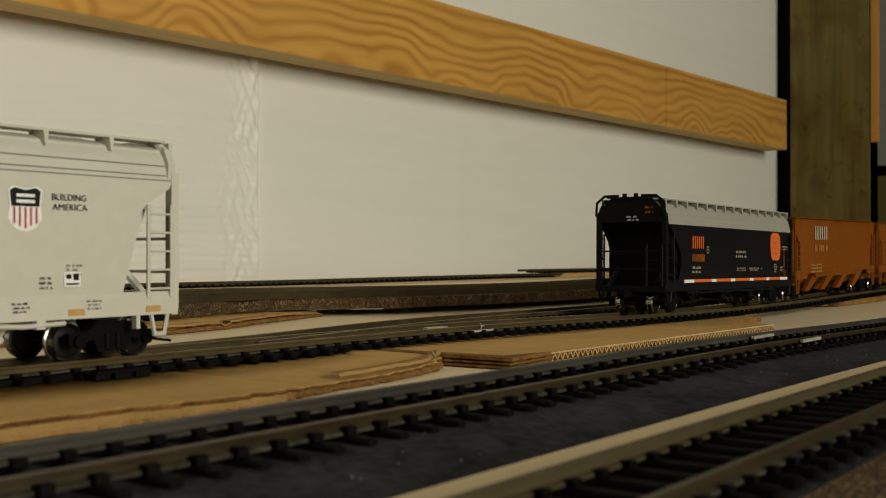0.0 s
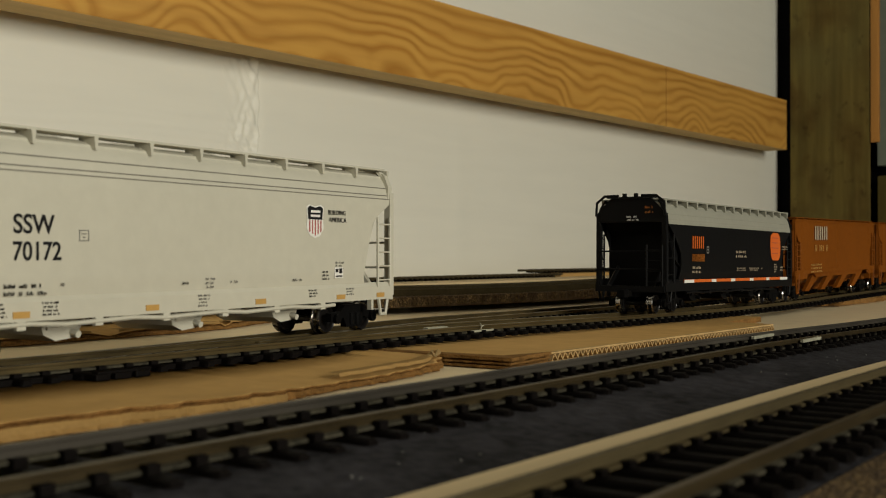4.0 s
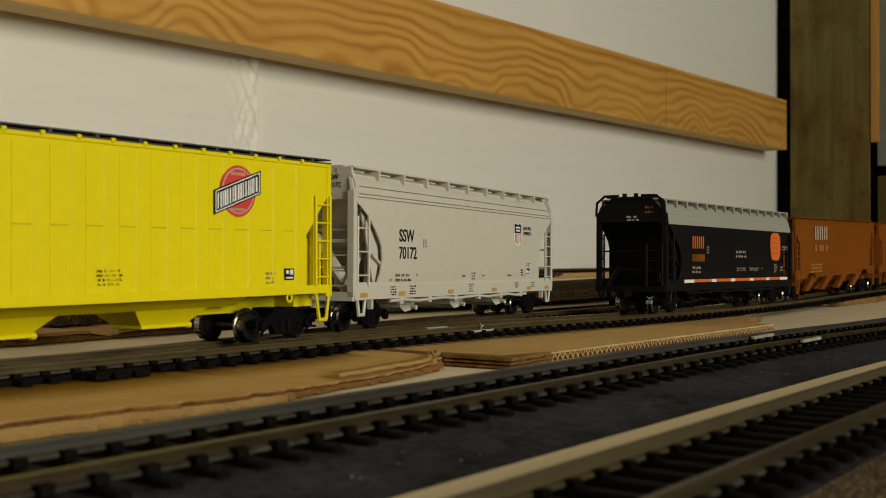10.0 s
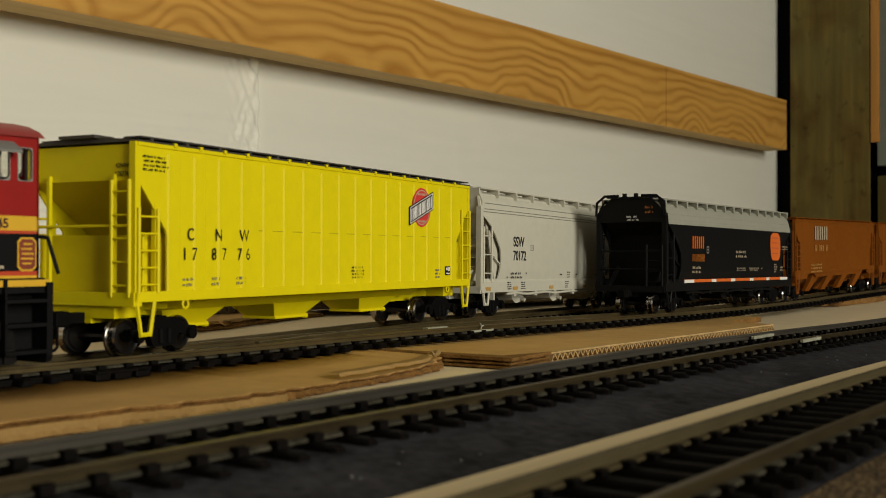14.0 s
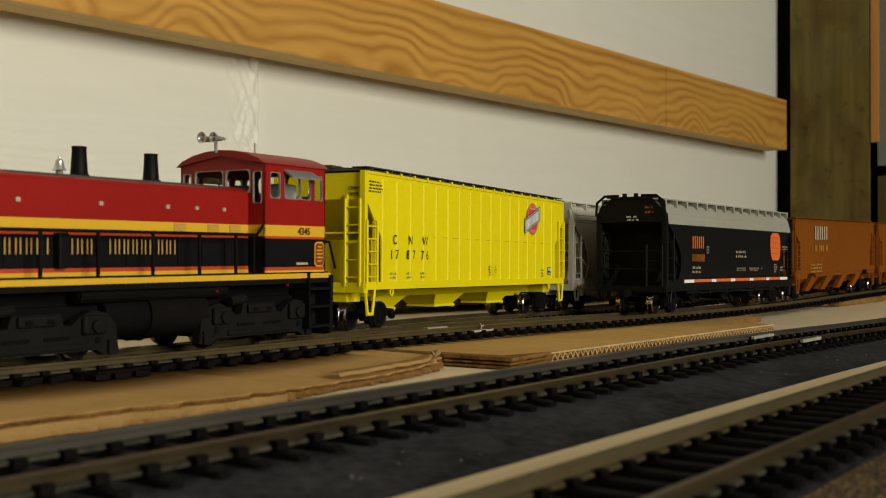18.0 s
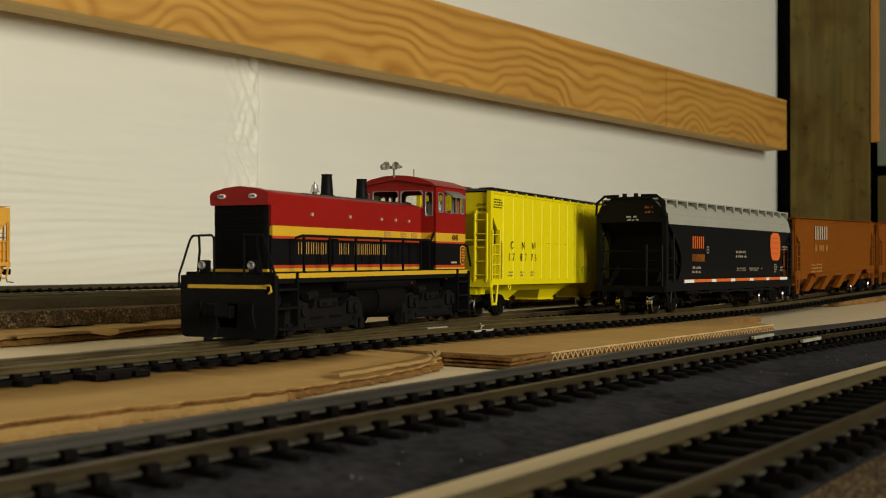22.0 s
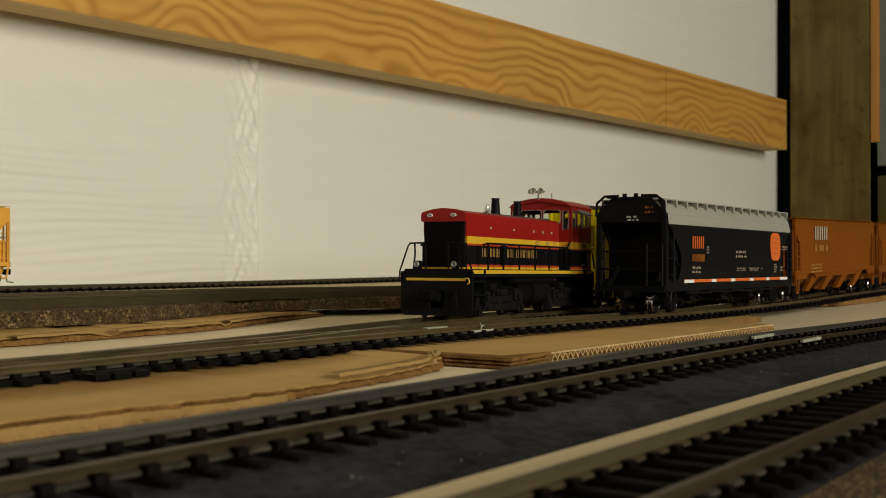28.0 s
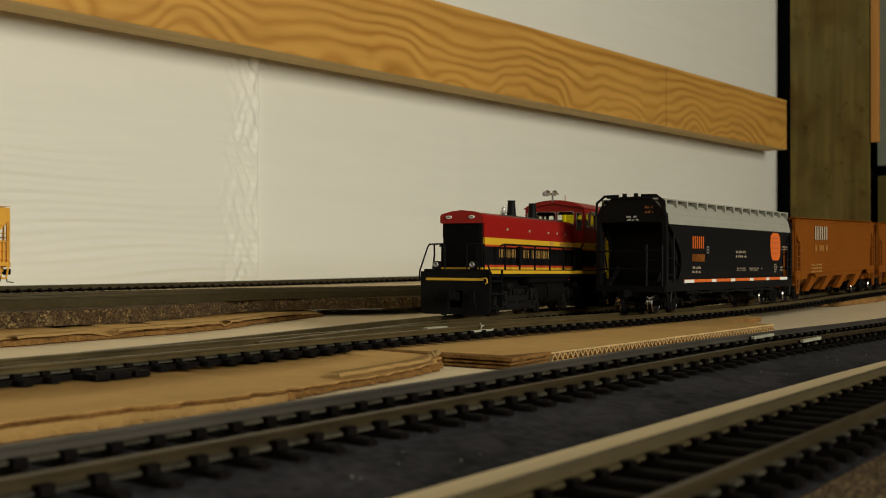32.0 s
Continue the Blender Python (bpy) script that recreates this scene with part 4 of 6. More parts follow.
def coupler(car, x, s):
    bm = bmesh.new()
    box(bm, x, x + s * 0.007, -0.0012, 0.0012, 0.0085, 0.0112)
    box(bm, x + s * 0.006, x + s * 0.0105, -0.0022, 0.0018, 0.0078, 0.0118, 0.0005)
    bars(bm, [(x + s * 0.008, 0.0, 0.0085), (x + s * 0.0085, -0.0005, 0.0030), (x + s * 0.012, -0.003, 0.0024)], 0.0004)
    part("coupler", bm, M["underframe"], car, "black knuckle coupler with a wire trip pin")


def ladder(car, x0, x1, y, z0, z1, rungs, material, along="x", r=0.00036, name="ladder"):
    bm = bmesh.new()
    def p(a, z):
        return (a, y, z) if along == "x" else (y, a, z)
    for a in (x0, x1):
        rod(bm, p(a, z0), p(a, z1), r * 1.5)
    for i in range(rungs):
        z = z0 + (z1 - z0) * (i + 0.5) / rungs
        rod(bm, p(x0, z), p(x1, z), r * 0.8)
    return part(name, bm, material, car)


def stirrup(car, x, y, material, w=0.006, z0=0.0125, z1=0.0058, name="stirrup_step"):
    bm = bmesh.new()
    bars(bm, [(x - w / 2, y, z0), (x - w / 4, y, z1), (x + w / 4, y, z1), (x + w / 2, y, z0)], 0.0006)
    return part(name, bm, material, car)


def side_sheet(bm, half, s, cut, prof, thick=0.0006, n=26):
    """One curved side with its ends cut to an outline: cut(z) is the inset from the car's end, prof(z) the half width."""
    z0, z1 = prof[0][0], prof[-1][0]
    def width(z):
        for (a, p), (b, q) in zip(prof, prof[1:]):
            if z <= b:
                return p + (q - p) * (z - a) / (b - a)
        return prof[-1][1]
    rows = []
    for i in range(n + 1):
        z = z0 + (z1 - z0) * i / n
        x, y = half - cut(z), width(z)
        rows.append([bm.verts.new((-x, s * y, z)), bm.verts.new((x, s * y, z)), bm.verts.new((x, s * (y - thick), z)), bm.verts.new((-x, s * (y - thick), z))])
    for a, b in zip(rows, rows[1:]):
        for k in range(4):
            bm.faces.new((a[k], a[(k + 1) % 4], b[(k + 1) % 4], b[k]))
    bm.faces.new(rows[0])
    bm.faces.new(rows[-1][::-1])


def table(*pts):
    def f(z):
        if z <= pts[0][0]:
            return pts[0][1]
        for (a, p), (b, q) in zip(pts, pts[1:]):
            if z <= b:
                return p + (q - p) * (z - a) / (b - a)
        return pts[-1][1]
    return f


def round_hopper(m, half, paint, roof_paint, label, rolling, name="covered_hopper"):
    """A smooth-sided covered hopper with curved flanks, a long roof walk and open ends."""
    car = thing(name, m, label, "model freight car", "freight cars")
    H = half
    prof = [(0.0150, 0.0176), (0.020, 0.0183), (0.030, 0.0184), (0.0425, 0.0182), (0.0455, 0.0179), (0.0485, 0.0172), (0.0505, 0.0164), (0.0520, 0.0152)]
    grey = paint == roof_paint
    cut = table((0.0150, 0.0165), (0.018, 0.0178), (0.024, 0.0196), (0.029, 0.0190), (0.034, 0.0150), (0.039, 0.0098), (0.0430, 0.0026 if grey else 0.0045), (0.0520, 0.0014 if grey else 0.0040))
    for s in (-1, 1):
        bm = bmesh.new()
        side_sheet(bm, H, s, cut, prof, n=36)
        part("side_sheet", bm, paint, car, smooth=True)
    # slope sheets and floor of the hopper inside
    bm = bmesh.new()
    prism(bm, [(-H + 0.0035, 0.0500), (-H + 0.0035, 0.0440), (-H + 0.045, 0.0145), (H - 0.045, 0.0145), (H - 0.0035, 0.0440), (H - 0.0035, 0.0500)], -0.0148, 0.0148)
    part("hopper_body", bm, paint, car)
    # roof: a low arch
    bm = bmesh.new()
    arch = [(-0.0153, 0.0510), (-0.0151, 0.0526), (-0.0125, 0.0538), (-0.0070, 0.0543), (0, 0.0544), (0.0070, 0.0543), (0.0125, 0.0538), (0.0151, 0.0526), (0.0153, 0.0510)]
    run_x(bm, arch, -H + 0.0025, H - 0.0025)
    part("roof", bm, roof_paint, car, smooth=True)
    if paint != roof_paint:      # the roof colour runs down over the eaves
        for s in (-1, 1):
            bm = bmesh.new()
            side_sheet(bm, H, s, cut, [(0.0430, 0.0184), (0.0440, 0.0183), (0.0455, 0.0181), (0.0485, 0.0174), (0.0505, 0.0166), (0.0521, 0.0154)], n=12)
            part("eave_sheet", bm, roof_paint, car, "pale grey band below the eaves", smooth=True)
    # ribs along the eaves; on the grey car their shadow is painted in
    for z, y in (((0.0485, 0.0171), (0.0460, 0.0177), (0.0448, 0.01785)) if grey else ((0.0478, 0.0174), (0.0452, 0.0179), (0.0438, 0.0181))):
        for s in (-1, 1):
            bm = bmesh.new()
            box(bm, -H + (0.0016 if grey else 0.0045), H - (0.0016 if grey else 0.0045), s * y, s * (y + 0.0003), z - 0.00014, z + 0.00014)
            part("eave_rib", bm, M["rib_shade"] if grey else roof_paint, car)
    # roof walk on brackets, and hatch covers
    for s in (-1, 1):
        bm = bmesh.new()
        box(bm, -H + 0.003, H - 0.003, s * 0.0105, s * 0.0165, 0.0546, 0.0552)
        part("roof_walk", bm, roof_paint, car)
        n = 10 if grey else 14
        for k in range(n + 1):
            x = (-H + 0.0015 + k * (2 * H - 0.003) / n) if grey else (-H + 0.005 + k * (2 * H - 0.010) / n)
            w = 0.0007 if grey else 0.0011
            bm = bmesh.new()
            prism(bm, [(x - 0.0003, 0.0514), (x + 0.0003, 0.0514), (x + w * 0.8, 0.0534), (x + w, 0.0546), (x - w, 0.0546), (x - w * 0.8, 0.0534)], min(s * 0.0112, s * 0.0168), max(s * 0.0112, s * 0.0168))
            part("walk_bracket", bm, roof_paint, car)
    for k in range(6):
        bm = bmesh.new()
        x = -H + 0.024 + k * (2 * H - 0.048) / 5
        lathe(bm, [(0.0075, 0.0525), (0.0075, 0.0546), (0.006, 0.0553), (0.002, 0.0555)], pose(x, 0, 0), 16)
        part("hatch_cover", bm, roof_paint, car)
    for s in (-1, 1):      # inner sheets that close the notches behind the ladders
        for e in (-1, 1):
            bm = bmesh.new()
            x0, x1 = e * (H - 0.0075), e * (H - 0.0240)
            prism(bm, [(x0, 0.0415), (x1, 0.0300), (x1, 0.0160), (e * (H - 0.0165), 0.0160), (e * (H - 0.0125), 0.0290)], min(s * 0.0158, s * 0.0164), max(s * 0.0158, s * 0.0164))
            part("inner_sheet", bm, paint, car)
            if e > 0:
                continue
            bm = bmesh.new()
            prism(bm, [(e * (H - 0.0140), 0.0262), (e * (H - 0.0215), 0.0222), (e * (H - 0.0215), 0.0214), (e * (H - 0.0140), 0.0254)], min(s * 0.0164, s * 0.0178), max(s * 0.0164, s * 0.0178))
            part("stiffener", bm, paint, car)
    for e in (-1, 1):      # cross stiffeners on the end slope sheets
        for z in (0.0345, 0.0270):
            xx = e * (H - 0.0035 - (0.0440 - z) * 0.0415 / 0.0295)
            bm = bmesh.new()
            box(bm, min(xx, xx + e * 0.0016), max(xx, xx + e * 0.0016), -0.0146, 0.0146, z - 0.0004, z + 0.0006)
            part("stiffener", bm, paint, car)
    # sills, corner posts, end frames
    for s in (-1, 1):
        bm = bmesh.new()
        run_x(bm, [(s * 0.0184, 0.0108), (s * 0.0184, 0.0152), (s * 0.0176, 0.0166), (s * 0.0168, 0.0166), (s * 0.0168, 0.0108)], -H + 0.001, H - 0.001)
        part("side_sill", bm, paint, car)
        bm = bmesh.new()
        bars(bm, [(-H + 0.0255 + (2 * H - 0.060) * k / 12, s * 0.0181, 0.0099 + 0.00035 * math.sin(k * 2.1)) for k in range(13)], 0.00058, 7)
        part("brake_pipe", bm, paint, car)
        for k in range(6):
            x = -H + 0.034 + k * (2 * H - 0.075) / 5
            bm = bmesh.new()
            box(bm, x - 0.0012, x + 0.0012, s * 0.0172, s * 0.0184, 0.0088, 0.0108)
            part("pipe_bracket", bm, paint, car)
        for e in (-1, 1):
            bm = bmesh.new()
            x = e * (H - (0.0012 if grey else 0.0026))
            box(bm, x - 0.0012, x + 0.0012, s * 0.0160, s * 0.0183, 0.0120, 0.0470)
            bars(bm, [(x, s * 0.0172, 0.0465), (x - e * 0.0004, s * 0.0164, 0.0502), (x - e * (0.0024 if grey else 0.001), s * 0.0140, 0.0546)], 0.0010, 6)
            part("corner_post", bm, paint, car)
            ladder(car, e * (H - 0.0100), e * (H - 0.0026), s * 0.0184, 0.0150, 0.0385, 3 if e * s > 0 else 5, paint)
            stirrup(car, e * (H - 0.0060), s * 0.0178, paint)
            bm = bmesh.new()
            box(bm, e * (H - 0.0130) - 0.0006, e * (H - 0.0130) + 0.0006, s * 0.0165, s * 0.0182, 0.0075, 0.0112)
            part("jacking_pad", bm, paint, car)
    for e in (-1, 1):
        bm = bmesh.new()
        half_end = [(0.0130, 0.0554), (0.0166, 0.0530), (0.0183, 0.0490), (0.0180, 0.0440)] if grey else [(0.0105, 0.0554), (0.0128, 0.0532), (0.0183, 0.0478), (0.0180, 0.0440)]
        run_x(bm, [(-a, b) for a, b in half_end[::-1]] + half_end, e * (H - 0.0035), e * (H - 0.0012))
        part("end_panel", bm, paint, car)
        if not grey:      # added near-black panel, paints the shade inside the open end
            bm = bmesh.new()
            box(bm, min(e * (H - 0.0120), e * (H - 0.0126)), max(e * (H - 0.0120), e * (H - 0.0126)), -0.0166, 0.0166, 0.0130, 0.0448)
            part("end_shade_panel", bm, M["underframe"], car)
        bm = bmesh.new()
        box(bm, e * (H - 0.002), e * H, -0.0180, 0.0180, 0.0105, 0.0135)
        box(bm, e * (H - 0.045), e * (H - 0.001), -0.0030, 0.0030, 0.0080, 0.0120)
        part("end_sill", bm, paint, car)
        for s in (-1, 1):      # diagonal braces from the sill to the slope sheet
            bm = bmesh.new()
            rod(bm, (e * (H - 0.003), s * 0.0125, 0.0125), (e * (H - 0.020), s * 0.0110, 0.0300), 0.0011, 6)
            rod(bm, (e * (H - 0.018), s * 0.0130, 0.0135), (e * (H - 0.018), s * 0.0130, 0.0315), 0.0009, 6)
            part("end_brace", bm, paint, car)
        ladder(car, e * 0.0165, e * 0.0085, e * (H - 0.001), 0.0130, 0.0330, 4, paint, "y", name="end_ladder")
        bm = bmesh.new()
        for z in (0.0215, 0.0300):
            rod(bm, (e * (H - 0.0012), -0.0165, z), (e * (H - 0.0012), 0.0165, z), 0.0004)
        part("grab_irons", bm, paint, car)
        coupler(car, e * (H - 0.001), e)
        truck(car, e * (H - (0.0170 if rolling and e > 0 else 0.0195)), rolling)
    bm = bmesh.new()
    rod(bm, (-H + 0.012, -0.006, 0.0165), (-H + 0.022, -0.006, 0.0165), 0.0024, 12)
    part("brake_cylinder", bm, paint, car)
    if paint == roof_paint:
        bm = bmesh.new()
        rod(bm, (-H + 0.010, 0.0110, 0.0420), (-H + 0.010, -0.0115, 0.0135), 0.0024, 4)
        part("diagonal_brace", bm, paint, car)
    # discharge gates
    for k in (-1, 0, 1):
        x = k * 0.043
        bm = bmesh.new()
        prism(bm, [(x - 0.015, 0.0150), (x + 0.015, 0.0150), (x + 0.006, 0.0088), (x - 0.006, 0.0088)], -0.0105, 0.0105)
        part("discharge_hopper", bm, paint, car)
        bm = bmesh.new()
        prism(bm, [(x - 0.0065, 0.0092), (x + 0.0065, 0.0092), (x + 0.0040, 0.0058), (x - 0.0020, 0.0052), (x - 0.0055, 0.0068)], -0.0115, 0.0115)
        for s in (-1, 1):
            rod(bm, (x + 0.003, s * 0.0112, 0.0072), (x + 0.003, s * 0.0138, 0.0066), 0.0009, 8)
            box(bm, x - 0.0050, x + 0.0048, min(s * 0.0112, s * 0.0122), max(s * 0.0112, s * 0.0122), 0.0080, 0.0087)
        part("discharge_gate", bm, paint, car, "discharge gate with a capstan")
    return car


def rib_hopper(m, half, paint, roof_paint, label, rolling, ribs=17, top=0.0540, walk_dark=True, name="covered_hopper", deep=0.00038, sill=0.0152):
    """A flat-sided covered hopper with upright ribs, a notch at each end and three bays."""
    car = thing(name, m, label, "model freight car", "freight cars")
    H = half
    Z0, Z1 = sill, top
    cut = table((Z0, 0.0125), (0.0315, 0.0125), (0.0440, 0.0020), (Z1, 0.0012))
    for s in (-1, 1):
        bm = bmesh.new()
        side_sheet(bm, H, s, cut, [(Z0, 0.0180), (Z1, 0.0180)], n=30)
        part("side_sheet", bm, paint, car)
        for k in range(ribs):
            x = -H + 0.0150 + k * (2 * H - 0.030) / (ribs - 1)
            bm = bmesh.new()
            w = 0.0026
            run = [(x - w, 0.0180), (x - w * 0.8, 0.0180 + deep), (x + w * 0.8, 0.0180 + deep), (x + w, 0.0180)]
            za = Z0 + 0.0010
            va = [bm.verts.new((a, s * b, za)) for a, b in run]
            vb = [bm.verts.new((a, s * b, Z1 - 0.0022)) for a, b in run]
            for i in range(3):
                bm.faces.new((va[i], va[i + 1], vb[i + 1], vb[i]))
            bm.faces.new(va)
            bm.faces.new(vb)
            part("side_rib", bm, paint, car)
        bm = bmesh.new()
        box(bm, -H + 0.0012, H - 0.0012, s * 0.0178, s * 0.0184, Z1 - 0.0010, Z1)
        for k in range(ribs):
            x = -H + 0.0150 + k * (2 * H - 0.030) / (ribs - 1)
            box(bm, x - 0.0006, x + 0.0006, s * 0.0180, s * 0.0188, Z1 - 0.0004, Z1 + 0.0006)
        part("top_chord", bm, paint, car)
        bm = bmesh.new()
        box(bm, -H + 0.001, H - 0.001, s * 0.0172, s * 0.0185, Z0 - 0.0012, Z0 + 0.0014)
        part("side_sill", bm, paint, car)
        bm = bmesh.new()
        box(bm, -H + 0.052, H - 0.018, s * 0.01802, s * 0.01808, 0.0328, 0.0330)
        part("weld_seam", bm, M["seam"] if paint == M["yellow"] else paint, car)
        for e in (-1, 1):
            bm = bmesh.new()
            x = e * (H - 0.0014)
            box(bm, x - 0.0010, x + 0.0010, s * 0.0163, s * 0.0182, Z0 - 0.001, Z1)
            part("corner_post", bm, paint, car)
            bm = bmesh.new()
            a0, a1 = sorted((e * (H - 0.0020), e * (H - 0.0150)))
            box(bm, a0, a1, min(s * 0.0150, s * 0.0154), max(s * 0.0150, s * 0.0154), Z0, 0.0312)
            part("inner_sheet", bm, paint, car)
            bm = bmesh.new()
            x = e * (H - 0.0084)
            box(bm, x - 0.0007, x + 0.0007, s * 0.0170, s * 0.0182, Z0, 0.0385)
            part("side_post", bm, paint, car)
            ladder(car, e * (H - 0.0084), e * (H - 0.0014), s * 0.0186, Z0 + 0.001, 0.0375 if e < 0 else 0.044, 5, paint)
            stirrup(car, e * (H - 0.0045), s * 0.0180, paint, 0.0065, Z0 - 0.001, 0.0058)
            bm = bmesh.new()
            ring(bm, (e * (H - 0.020), s * 0.0178, Z0 - 0.0022), 0.0012, 0.0004)
            part("towing_eye", bm, paint, car)
    bm = bmesh.new()
    prism(bm, [(-H + 0.0016, Z1 - 0.0005), (-H + 0.0016, 0.0445), (-H + 0.046, 0.0148), (H - 0.046, 0.0148), (H - 0.0016, 0.0445), (H - 0.0016, Z1 - 0.0005)], -0.0172, 0.0172)
    part("hopper_body", bm, paint, car)
    bm = bmesh.new()
    run_x(bm, [(-0.0186, Z1), (-0.0186, Z1 + 0.0004), (-0.008, Z1 + 0.0013), (0.008, Z1 + 0.0013), (0.0186, Z1 + 0.0004), (0.0186, Z1)], -H + 0.0008, H - 0.0008)
    part("roof", bm, roof_paint, car)
    bm = bmesh.new()
    for s in (-1, 1):
        box(bm, -H + 0.004, H + 0.001, s * 0.0110, s * 0.0170, Z1 + 0.0013, Z1 + 0.0017)
        for k in range(14):
            x = -H + 0.008 + k * (2 * H - 0.016) / 13
            box(bm, x - 0.0005, x + 0.0005, s * 0.0110, s * 0.0170, Z1 + 0.0006, Z1 + 0.0013)
    part("roof_walk", bm, roof_paint, car, "dark see-through roof walk" if walk_dark else "")
    bm = bmesh.new()
    box(bm, -H + 0.014, H - 0.014, -0.0075, 0.0075, Z1 + 0.001, Z1 + 0.0022, 0.0004)
    part("trough_hatch", bm, roof_paint, car)
    for e in (-1, 1):
        for y in (-0.0108, 0.0112):
            bm = bmesh.new()
            box(bm, e * (H - 0.0016), e * (H - 0.0006), y - 0.0005, y + 0.0005, Z0, 0.0460)
            part("end_post", bm, paint, car)
        ladder(car, e * 0.0165, e * 0.0108, e * (H - 0.0002), Z0, 0.0445, 5, paint, "y", name="end_ladder")
        bm = bmesh.new()
        box(bm, e * (H - 0.0030), e * H, -0.0182, 0.0182, Z0 - 0.0022, Z0 + 0.0012)
        box(bm, e * (H - 0.050), e * (H - 0.001), -0.0032, 0.0032, 0.0085, 0.0130)
        box(bm, e * (H - 0.010), e * (H - 0.001), -0.0110, 0.0110, 0.0098, 0.0135)
        part("end_sill", bm, paint, car)
        bm = bmesh.new()
        box(bm, min(e * (H - 0.0050), e * (H - 0.0042)), max(e * (H - 0.0050), e * (H - 0.0042)), -0.0172, 0.0172, Z0 - 0.001, 0.0308)
        part("end_panel", bm, paint, car)
        bm = bmesh.new()
        box(bm, e * (H - 0.006), e * H + e * 0.001, -0.0060, 0.0060, Z1 + 0.0012, Z1 + 0.0020)
        part("end_walk", bm, roof_paint, car)
        bm = bmesh.new()
        rod(bm, (e * (H - 0.0004), -0.0165, 0.0330), (e * (H - 0.0004), 0.0165, 0.0330), 0.0004)
        part("grab_irons", bm, paint, car)
        coupler(car, e * (H - 0.001), e)
        truck(car, e * (H - 0.0170), rolling)
    bm = bmesh.new()
    run_x(bm, [(-0.0156, Z0 - 0.0002), (0.0156, Z0 - 0.0002), (0.0092, 0.0110), (-0.0092, 0.0110)], -H + 0.030, H - 0.034)
    part("hopper_skirt", bm, paint, car)
    for x in (-0.0635, -0.0122, 0.0394):
        bm = bmesh.new()
        prism(bm, [(x - 0.0136, 0.0111), (x + 0.0136, 0.0111), (x + 0.0082, 0.0066), (x - 0.0082, 0.0066)], -0.0092, 0.0092)
        for v in bm.verts:
            if v.co.z < 0.009:
                v.co.y *= 0.62
        part("discharge_hopper", bm, paint, car)
        bm = bmesh.new()
        box(bm, x - 0.0086, x + 0.0086, -0.0064, 0.0064, 0.0058, 0.0067, 0.0003)
        rod(bm, (x + 0.0084, -0.0056, 0.0062), (x + 0.0098, -0.0056, 0.0062), 0.0009, 8)
        part("discharge_gate", bm, paint, car)
    return car


def shield(car, x, z, w, h, y):
    """A plain shield: dark head over white and red stripes."""
    out = [(x - w * 0.5, z + h * 0.42), (x - w * 0.34, z + h * 0.5), (x, z + h * 0.44), (x + w * 0.34, z + h * 0.5), (x + w * 0.5, z + h * 0.42), (x + w * 0.45, z + h * 0.06), (x + w * 0.5, z - h * 0.2), (x + w * 0.3, z - h * 0.42), (x, z - h * 0.5), (x - w * 0.3, z - h * 0.42), (x - w * 0.5, z - h * 0.2), (x - w * 0.45, z + h * 0.06)]
    bm = prism(bmesh.new(), [(x + (a - x) * 1.12, z + (b - z) * 1.08) for a, b in out], y, y + 0.0001)
    em = part("shield_emblem", bm, M["decal_white"], car, "white-edged shield with red stripes")
    bm = prism(bmesh.new(), [out[i] for i in (0, 1, 2, 3, 4, 5, 11)], y - 0.0001, y)
    part("shield_head", bm, M["decal_black"], em)
    bm = bmesh.new()
    for k in range(5):
        a = x + (k - 2) * w * 0.18
        box(bm, a - w * 0.034, a + w * 0.034, y - 0.0001, y, z - h * (0.46 - 0.06 * abs(k - 2)), z + h * 0.04)
    part("shield_stripes", bm, M["decal_stripe"], em)
    bm = bmesh.new()
    for zz in (0.32, 0.18):
        box(bm, x - w * 0.3, x + w * 0.3, y - 0.00018, y - 0.0001, z + h * (zz - 0.04), z + h * (zz + 0.035))
    part("shield_bars", bm, M["decal_white"], em)


def reporting_box(car, x, z, w, h, y, material):
    bm = bmesh.new()
    box(bm, x, x + w, y, y + 0.0001, z, z + h)
    ob = part("data_plate", bm, material, car)
    bm = bmesh.new()
    box(bm, x + w * 0.12, x + w * 0.42, y - 0.0001, y, z + h * 0.55, z + h * 0.85)
    box(bm, x + w * 0.55, x + w * 0.88, y - 0.0001, y, z + h * 0.45, z + h * 0.9)
    box(bm, x + w * 0.12, x + w * 0.88, y - 0.0001, y, z + h * 0.12, z + h * 0.25)
    part("plate_marks", bm, M["decal_white"] if material == M["decal_black"] else M["decal_black"], ob)


